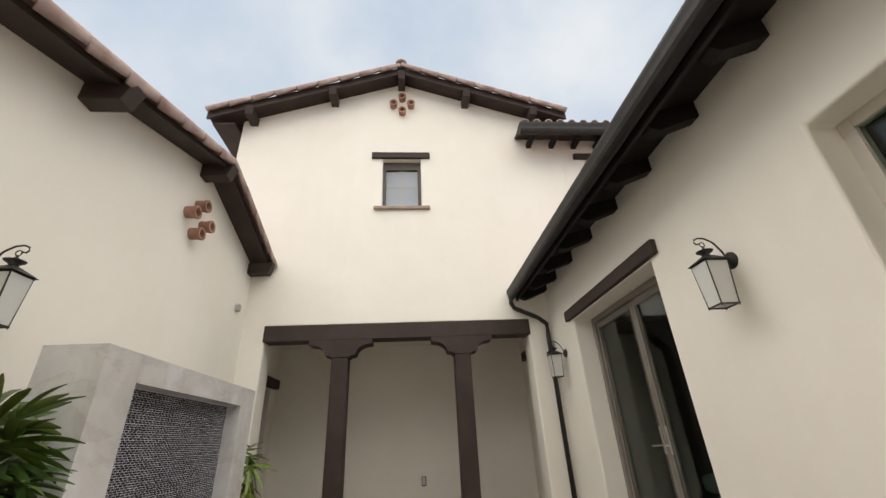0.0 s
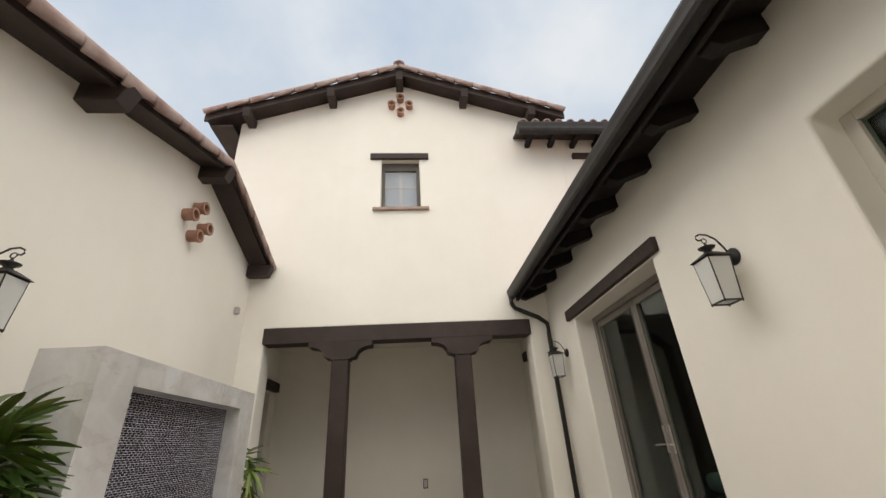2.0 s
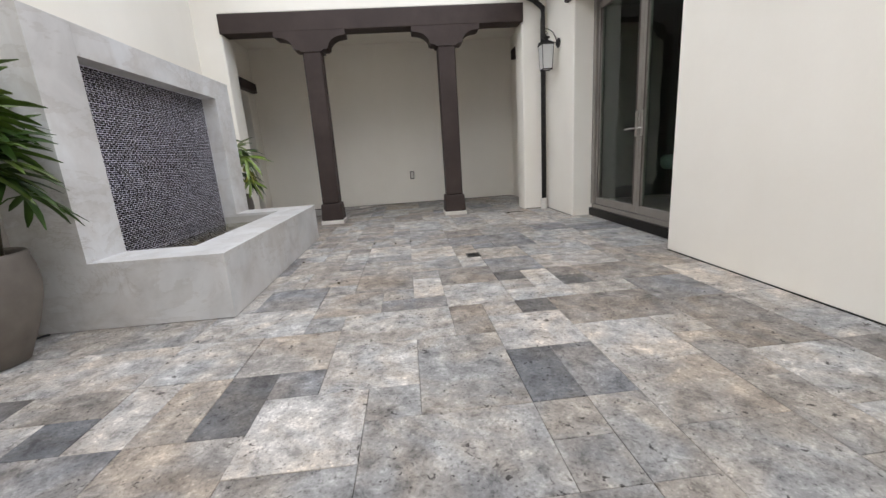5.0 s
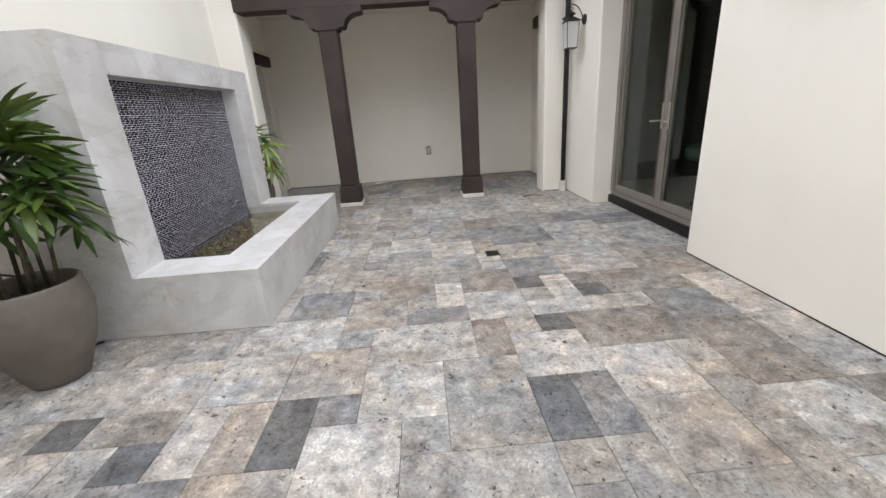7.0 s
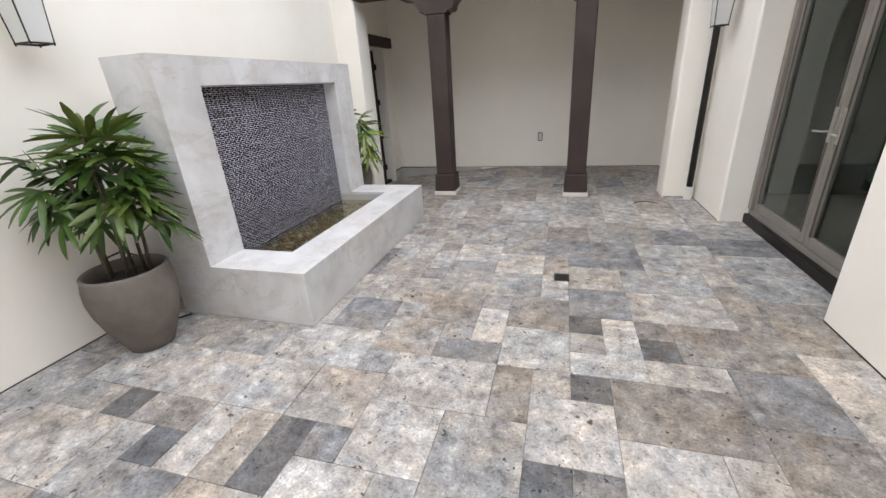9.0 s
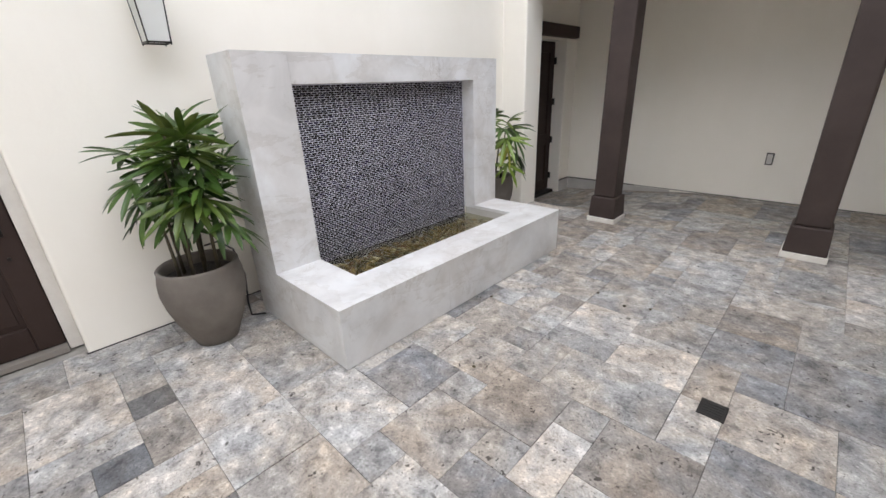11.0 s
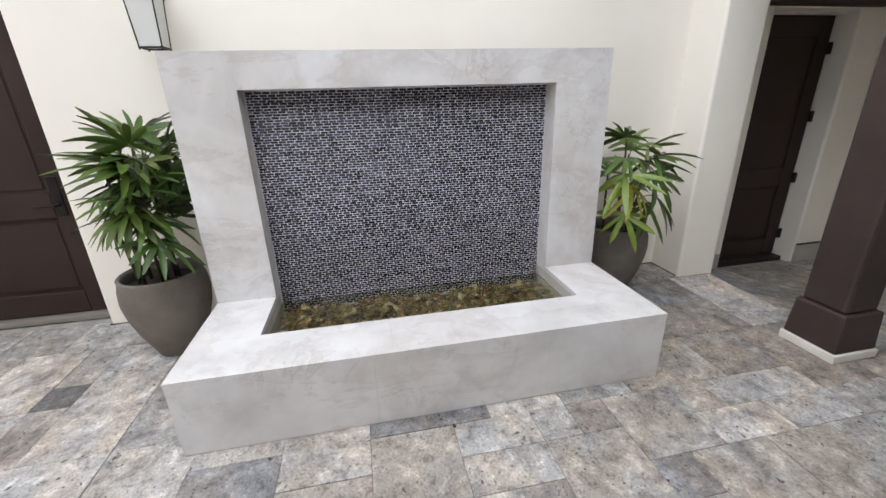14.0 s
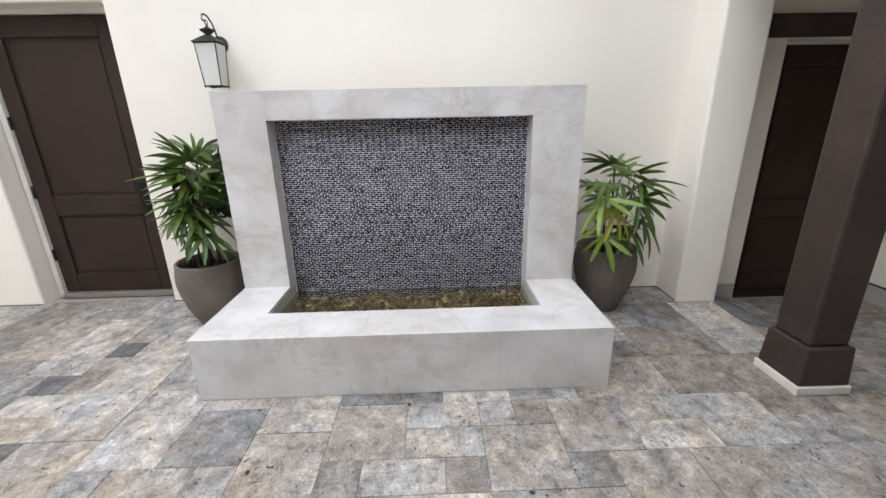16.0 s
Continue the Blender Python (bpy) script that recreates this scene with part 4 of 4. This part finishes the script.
# ---- clay vent pipes ----


def vent():
    bm = bmesh.new()
    n = 20
    rings = []
    for r, y in ((0.070, 0.05), (0.070, -0.10), (0.078, -0.10), (0.078, -0.13), (0.05, -0.13), (0.05, 0.05)):
        rings.append([bm.verts.new((r * math.cos(2 * math.pi * k / n), y, r * math.sin(2 * math.pi * k / n))) for k in range(n)])
    for a, b in zip(rings, rings[1:] + rings[:1]):
        for k in range(n):
            bm.faces.new((a[k], a[(k + 1) % n], b[(k + 1) % n], b[k]))
    return bm


VENT = shared_mesh("vent_pipe", vent(), CLAY, False)


def vents(label, place):
    v = thing("clay_vents", label, "vent", group="clay gable vents")
    for dx, dz in ((0, 0.185), (0, -0.185), (-0.175, 0), (0.175, 0)):
        lay_tile(v, VENT, pose(dx, 0, dz), "vent_pipe")
    v.matrix_world = place
    return v


vents("four round terracotta vent pipes high in the gable", pose(-0.12, GABLE, 7.36))
vents("four round terracotta vent pipes below the low roof", pose(WEST, 4.34, 3.655, 0, 0, 90))

sensor = thing("wall_sensor", "small grey box on the stucco wall", "sensor", (WEST, 5.85, 3.0))
part("housing", boxed(0, 0.06, -0.035, 0.035, 0, 0.10), CEMENT, sensor, bevel=0.006)
outlet = thing("wall_outlet", "metal covered outlet on the passage wall", "outlet", (0.19, BACK, 0.47))
part("plate", boxed(-0.04, 0.04, -0.012, 0.0, 0, 0.15), METAL, outlet, bevel=0.004)
part("cover", boxed(-0.028, 0.028, -0.03, -0.012, 0.015, 0.135), CHROME, outlet, bevel=0.005)

# ---- potted palms ----


def leaflet(bm, length, width, m, droop):
    """One pleated strap of a fan leaf, blunt at the tip."""
    cols = []
    for i in range(6):
        t = i / 5
        w = width * (0.25 + 1.0 * math.sin(math.pi * min(0.93, 0.12 + 0.75 * t)) ** 0.8) * (1.0 if i < 5 else 0.35)
        x, z = length * t, -droop * length * t * t
        cols.append([bm.verts.new(m @ Vector((x, s * w / 2, z + (0.10 * w if s else -0.12 * w)))) for s in (-1, 0, 1)])
    for a, b in zip(cols, cols[1:]):
        for k in (0, 1):
            bm.faces.new((a[k], a[k + 1], b[k + 1], b[k]))


def fan_mesh(seed, length, width, droop):
    """A fan leaf of separate straps, spread about the x axis."""
    r = random.Random(seed)
    bm = bmesh.new()
    n = r.choice((6, 7, 8))
    for k in range(n):
        a = -95 + 190 * k / (n - 1) + r.uniform(-8, 8)
        ln = length * r.uniform(0.8, 1.15) * (1 - 0.22 * abs(a) / 95)
        m = pose(0, 0, 0, 0, 0, a) @ pose(0, 0, 0, r.uniform(-16, 16), r.uniform(-4, 12), 0)
        leaflet(bm, ln, width * r.uniform(0.75, 1.15), m, droop * r.uniform(0.4, 1.4))
    return shared_mesh("leaf", bm, LEAF)


SLIM_FANS = [fan_mesh(s, 0.262, 0.030, 0.32) for s in range(8)]
BROAD_FANS = [fan_mesh(s + 20, 0.30, 0.033, 0.34) for s in range(8)]


def pot_with_palm(x, y, seed, label, canes, leaves, fans, tone):
    pot = thing("planter_pot", "rounded taupe concrete planter on the paving", "planter", (x, y, 0), 0, "planters beside the fountain")
    prof = [(0.125, 0.0), (0.14, 0.006), (0.172, 0.08), (0.22, 0.19), (0.256, 0.31), (0.270, 0.40), (0.265, 0.48), (0.252, 0.535), (0.254, 0.556), (0.243, 0.566), (0.226, 0.556), (0.224, 0.50), (0.23, 0.47)]
    part("shell", lathe([(0.94 * a, b) for a, b in prof], 48), POT, pot, smooth=True)
    part("soil", lathe([(0.20, 0.46), (0.212, 0.485), (0.12, 0.50), (0.02, 0.505)], 24), SOIL, pot, "dark potting soil", smooth=True)
    palm = thing("lady_palm", label, "plant", (x, y, 0.5), 0, "palms beside the fountain")
    r = random.Random(seed)
    lines = []
    for foot, head in canes:
        p, q = Vector((foot[0], foot[1], -0.01)), Vector(head)
        bend = Vector((r.uniform(-0.012, 0.012), r.uniform(-0.012, 0.012), 0))
        bm = bmesh.new()
        tube(bm, [p, p.lerp(q, 0.35) + bend, p.lerp(q, 0.7) + bend, q], 0.0115, 7, 0.6)
        part("cane", bm, STEM, palm, smooth=True)
        lines.append((p, q))
    for hx, hy, hz, yaw, rise, size, yellow in leaves:
        hub = Vector((hx, hy, hz))
        # the stalk leaves the nearest cane a little below the fan
        starts = [p.lerp(q, min(1.0, max(0.3, (hz - 0.06) / q.z))) for p, q in lines]
        root = min(starts, key=lambda v: (v - hub).length)
        bm = bmesh.new()
        tube(bm, [root, root.lerp(hub, 0.5) + Vector((0, 0, 0.02)), hub], 0.0042, 5, 0.7)
        part("leaf_stalk", bm, LEAF, palm).color = tone
        m = Matrix.Translation(hub) @ pose(0, 0, 0, 0, -rise, yaw) @ pose(0, 0, 0, r.uniform(-22, 22), 0, 0) @ Matrix.Scale(size * r.uniform(0.92, 1.08), 4)
        tip = Vector((x, y, 0.5)) + m @ Vector((0.27, 0, 0))
        if tip.x < WEST + 0.05 or (FY0 - 0.03 < tip.y < FY1 + 0.03 and tip.x < FACE + 0.03 and tip.z < TOP):
            m = Matrix.Translation(hub) @ pose(0, 0, 0, 0, -80, yaw) @ Matrix.Scale(0.75 * size, 4)
        ob = lay_tile(palm, r.choice(fans), m, "leaf")
        ob.color = (2.3, 1.75, 1.2, 1) if yellow else tone
    return palm


def bushy_leaves():
    """Tiers of fans round the canes of the fuller palm, flat below and steep on top."""
    r = random.Random(31)
    rows = []
    for z, n, rad, rise in ((0.37, 3, 0.22, -30), (0.46, 8, 0.20, -22), (0.54, 8, 0.19, -10), (0.62, 8, 0.16, 4), (0.71, 7, 0.13, 18), (0.80, 6, 0.10, 36), (0.86, 4, 0.07, 58)):
        for k in range(n):
            a = 360 * k / n + 77 * z * 10 + r.uniform(-22, 22)
            d = rad * r.uniform(0.55, 1.1)
            rows.append((-0.03 + 0.09 * z + 1.35 * d * math.cos(radians(a)), 0.075 + 0.70 * d * math.sin(radians(a)), z + r.uniform(-0.05, 0.05), a + r.uniform(-25, 25), rise + r.uniform(-14, 14), r.uniform(0.9, 1.18), False))
    for x, y, z, yaw, rise, size in ((-0.20, -0.12, 0.50, 232, -26, 1.05), (-0.14, -0.17, 0.60, 250, -14, 1.0), (-0.22, -0.08, 0.66, 228, 2, 1.0), (-0.05, -0.17, 0.44, 262, -38, 0.95),
                                     (-0.16, -0.15, 0.76, 240, 24, 1.05), (0.02, 0.24, 0.86, 75, 48, 1.05), (0.10, 0.26, 0.66, 66, 4, 1.1), (0.12, 0.22, 0.54, 58, -14, 1.0)):
        rows.append((x, y, z, yaw, rise, size, False))
    return rows


BUSHY_CANES = [((0.05, 0.02), (0.07, 0.0, 0.86)), ((-0.06, 0.05), (-0.04, 0.06, 0.74)), ((0.09, -0.06), (0.14, -0.06, 0.68)), ((-0.03, -0.08), (-0.01, -0.09, 0.76)), ((0.1, 0.08), (0.16, 0.08, 0.6)), ((-0.1, -0.02), (-0.08, -0.02, 0.48)), ((0.02, 0.11), (0.05, 0.12, 0.5)), ((0.03, -0.12), (0.06, -0.14, 0.42))]
OPEN_CANES = [((0.02, 0.0), (0.04, -0.02, 0.70)), ((0.05, 0.08), (0.10, 0.12, 0.58)), ((0.08, -0.07), (0.20, -0.14, 0.50)), ((-0.06, 0.05), (-0.04, 0.07, 0.60)), ((0.1, 0.02), (0.17, 0.03, 0.44)), ((-0.04, -0.08), (-0.03, -0.1, 0.52))]
OPEN_LEAVES = [
    (0.12, 0.17, 0.60, 55, 22, 1.05, False), (0.06, 0.19, 0.57, 85, -8, 1.0, False), (0.34, -0.21, 0.52, -48, -34, 1.0, True),
    (0.21, 0.12, 0.50, 22, -48, 1.05, False), (0.33, -0.17, 0.24, -34, -52, 0.95, True), (0.25, 0.05, 0.28, 12, -48, 1.0, False),
    (0.17, 0.18, 0.32, 62, -36, 1.05, False), (0.03, -0.04, 0.74, -80, 42, 0.85, False), (0.0, 0.02, 0.70, 140, 50, 0.8, False),
    (0.27, -0.09, 0.42, -8, -46, 1.0, True), (-0.04, -0.14, 0.55, -105, 38, 0.8, False), (-0.06, 0.11, 0.63, 118, 44, 0.85, False),
    (0.0, 0.21, 0.43, 98, -12, 0.95, False), (0.18, -0.01, 0.60, 5, -16, 0.95, False), (0.24, -0.16, 0.62, -62, 8, 0.9, False),
    (-0.08, -0.04, 0.46, 190, 55, 0.75, False), (0.14, 0.10, 0.66, 40, 55, 0.85, False)]

pot_with_palm(-2.075, 2.23, 5, "lush dark green lady palm in a concrete planter", BUSHY_CANES, bushy_leaves(), SLIM_FANS, (0.72, 0.77, 0.70, 1))
pot_with_palm(-2.16, 5.50, 17, "thinner lady palm with some yellowing leaves", OPEN_CANES, OPEN_LEAVES, BROAD_FANS, (1.15, 1.08, 1.1, 1))

# hose behind the fountain
hose = thing("fountain_hose", "thin black hose running from the wall to the fountain", "hose", (0, 0, 0))
bm = bmesh.new()
tube(bm, [(-2.52, 2.40, 0.52), (-2.44, 2.48, 0.55), (-2.32, 2.53, 0.50), (-2.26, 2.55, 0.30), (-2.24, 2.52, 0.08), (-2.16, 2.50, 0.012), (-2.10, 2.58, 0.012)], 0.007, 7)
part("hose", bm, BLACK, hose, smooth=True)

# ---- paving ----
UNIT = 0.203
OX, OY = -0.55, 1.64
floor = structure("floor", boxed(WEST - 0.4, EAST + 0.4, SOUTH - 0.3, GABLE + 0.30, -0.06, -0.007), GROUT, "weathered grey and beige travertine paving", "floor")


def sunk(x, y):
    """The passage paving falls away towards its west door."""
    if y < GABLE + 0.36:
        return 0.0
    return -0.19 * max(0.0, min(1.0, (-0.5 - x) / 2.0)) * max(0.0, min(1.0, (y - GABLE - 0.30) / 0.5))


def tile_bm(w, d):
    bm = bmesh.new()
    j, e = 0.0008, 0.0016
    rings = []
    for inset, z in ((j, -0.03), (j, -0.0018), (j + e, 0.0)):
        rings.append([bm.verts.new(p) for p in ((inset, inset, z), (w - inset, inset, z), (w - inset, d - inset, z), (inset, d - inset, z))])
    for a, b in zip(rings, rings[1:]):
        for k in range(4):
            bm.faces.new((a[k], a[(k + 1) % 4], b[(k + 1) % 4], b[k]))
    bm.faces.new(rings[-1])
    return bm


TONES = {k: (0.975 * v[0], 0.965 * v[1], 0.96 * v[2]) for k, v in {"blue": (0.225, 0.226, 0.233), "dark": (0.135, 0.13, 0.127), "slate": (0.14, 0.142, 0.148), "tan": (0.33, 0.305, 0.28), "cream": (0.43, 0.412, 0.392), "grey": (0.30, 0.292, 0.284), "pale": (0.38, 0.374, 0.366), "brown": (0.25, 0.23, 0.212)}.items()}
MIX = [TONES[k] for k in ("grey", "grey", "grey", "pale", "pale", "tan", "cream", "blue", "brown")]


def paving():
    marked = {}
    r = random.Random(21)
    i0, i1 = int((WEST - OX) / UNIT) - 1, int((EAST - OX) / UNIT) + 2
    j0, j1 = int((SOUTH - OY) / UNIT), int((BACK - OY) / UNIT) + 1
    used, layout = set(), []
    shapes = [(3, 2), (2, 3), (2, 2), (2, 1), (1, 2), (1, 1)]
    known = {
        "tan": ((-1, 1, 2, 2), (0, 4, 2, 2), (-1, 7, 2, 2), (0, 16, 2, 2)),
        "pale": ((1, 0, 2, 2), (6, 4, 2, 1), (8, 4, 2, 1), (-1, 11, 1, 2), (0, 10, 1, 2), (-2, 18, 1, 2)),
        "dark": ((-6, 0, 1, 1), (6, 3, 1, 1), (6, 6, 1, 1), (8, 5, 1, 1)),
        "slate": ((-1, -1, 1, 2), (-4, -1, 1, 1), (5, -1, 1, 2)),
        "blue": ((0, 0, 1, 1), (-4, -2, 2, 1), (-2, 5, 2, 2), (10, 3, 2, 2), (7, 11, 2, 3), (5, 12, 2, 2), (2, 4, 2, 1), (0, 9, 1, 1), (0, 15, 1, 1)),
        "brown": ((7, 2, 3, 2), (1, 6, 2, 2), (0, 12, 1, 1)),
        "cream": ((0, -2, 2, 2), (7, 0, 2, 2), (1, 11, 2, 2), (-1, 17, 1, 2)),
        "grey": ((3, -1, 2, 3), (-2, 9, 2, 2), (-1, 13, 2, 2), (-2, 15, 2, 2)),
    }
    for tone, i, j, w, d in [(tone, *s) for tone, group in known.items() for s in group]:
        marked[(i, j)] = tone
        layout.append((i, j, w, d))
        used |= {(i + a, j + b) for a in range(w) for b in range(d)}
    for j in range(j0, j1):
        for i in range(i0, i1):
            if (i, j) in used:
                continue
            for w, d in r.choices(shapes, (6, 4, 5, 2, 2, 1), k=12) + [(1, 1)]:
                cells = {(i + a, j + b) for a in range(w) for b in range(d)}
                if not cells & used and i + w <= i1 and j + d <= j1:
                    break
            used |= cells
            layout.append((i, j, w, d))
    meshes = {s: shared_mesh("tile", tile_bm(s[0] * UNIT, s[1] * UNIT), TILE, False) for s in shapes}
    verts, faces = [], []
    for i, j, w, d in layout:
        x, y = OX + i * UNIT, OY + j * UNIT
        cx, cy = x + w * UNIT / 2, y + d * UNIT / 2
        if -1.0 > cx > BACKX - 0.1 and FY0 + 0.1 < cy < FY1 - 0.1 and cx < FX - 0.25:
            continue
        dz = r.uniform(-0.0012, 0.0012)
        if 0.6 < cy < 6.35 and -2.7 < cx < 2.4:
            ob = lay_tile(floor, meshes[(w, d)], pose(x, y, dz, r.uniform(-.12, .12), r.uniform(-.12, .12)))
            ob.color = (*TONES.get(marked.get((i, j), ""), r.choice(MIX)), 1)
        else:
            n = len(verts)
            jt, e = 0.0008, 0.0016
            ww, dd = w * UNIT, d * UNIT
            for inset, z in ((jt, -0.03), (jt, -0.0025), (jt + e, 0.0)):
                for px, py in ((inset, inset), (ww - inset, inset), (ww - inset, dd - inset), (inset, dd - inset)):
                    verts.append((x + px, y + py, z + dz + sunk(x + px, y + py)))
            for a in (0, 4):
                for k in range(4):
                    faces.append((n + a + k, n + a + (k + 1) % 4, n + a + 4 + (k + 1) % 4, n + a + 4 + k))
            faces.append((n + 8, n + 9, n + 10, n + 11))
    me = bpy.data.meshes.new("tile_field")
    me.from_pydata(verts, [], faces)
    me.materials.append(TILE_REST)
    ob = new("tile_field", me)
    ob.parent = floor
    tagged(ob, "far travertine tiles", kind="stuff")
    base = bmesh.new()
    n = 12
    grid = [[base.verts.new((-3.0 + 6.0 * a / n, GABLE + 0.301 + (BACK + 0.2 - GABLE - 0.301) * b / n, 0)) for a in range(n + 1)] for b in range(n + 1)]
    for row in grid:
        for v in row:
            v.co.z = sunk(v.co.x, v.co.y) - 0.012
    for b in range(n):
        for a in range(n):
            base.faces.new((grid[b][a], grid[b][a + 1], grid[b + 1][a + 1], grid[b + 1][a]))
    part("mortar_bed", base, GROUT, floor)


paving()
drain = thing("floor_drain", "small square dark floor drain in the paving", "drain", (0.615, 3.645, 0.0))
part("frame", boxed(-0.06, 0.06, -0.065, 0.065, -0.004, 0.004), METAL, drain, bevel=0.002)
for k in range(5):
    part("slot", boxed(-0.045, 0.045, -0.045 + 0.02 * k, -0.037 + 0.02 * k, 0.004, 0.006), BLACK, drain)

twig = thing("fallen_twig", "short dark curved twig lying on the paving", "twig", (1.60, 5.90, 0.006))
bm = bmesh.new()
tube(bm, [(-0.12, -0.02, 0.004), (-0.05, 0.02, 0.006), (0.03, 0.03, 0.006), (0.10, 0.0, 0.004), (0.14, -0.05, 0.003)], 0.006, 6, 0.6)
part("stick", bm, STEM, twig, smooth=True)

# dry seed pods on the paving
pod = bmesh.new()
bmesh.ops.create_icosphere(pod, subdivisions=2, radius=0.009)
for v in pod.verts:
    v.co = Vector((v.co.x * 1.5, v.co.y, max(v.co.z * 0.7, -0.005) + 0.006 + 0.0012 * math.sin(900 * v.co.x)))
seed_pod = tagged(link("seed_pod", pod, STEM, True), "small dark dry seed pod lying on the paving", "seed pod", "seed pods on the paving")
seed_pod.matrix_world = pose(-0.50, 3.126, 0.001)
for x, y, turn in ((-0.10, 4.384, 40), (0.06, 4.449, 110), (-0.33, 4.457, 75), (-0.94, 3.88, 10)):
    copy_thing(seed_pod, pose(x, y, 0.001, 0, 0, turn))
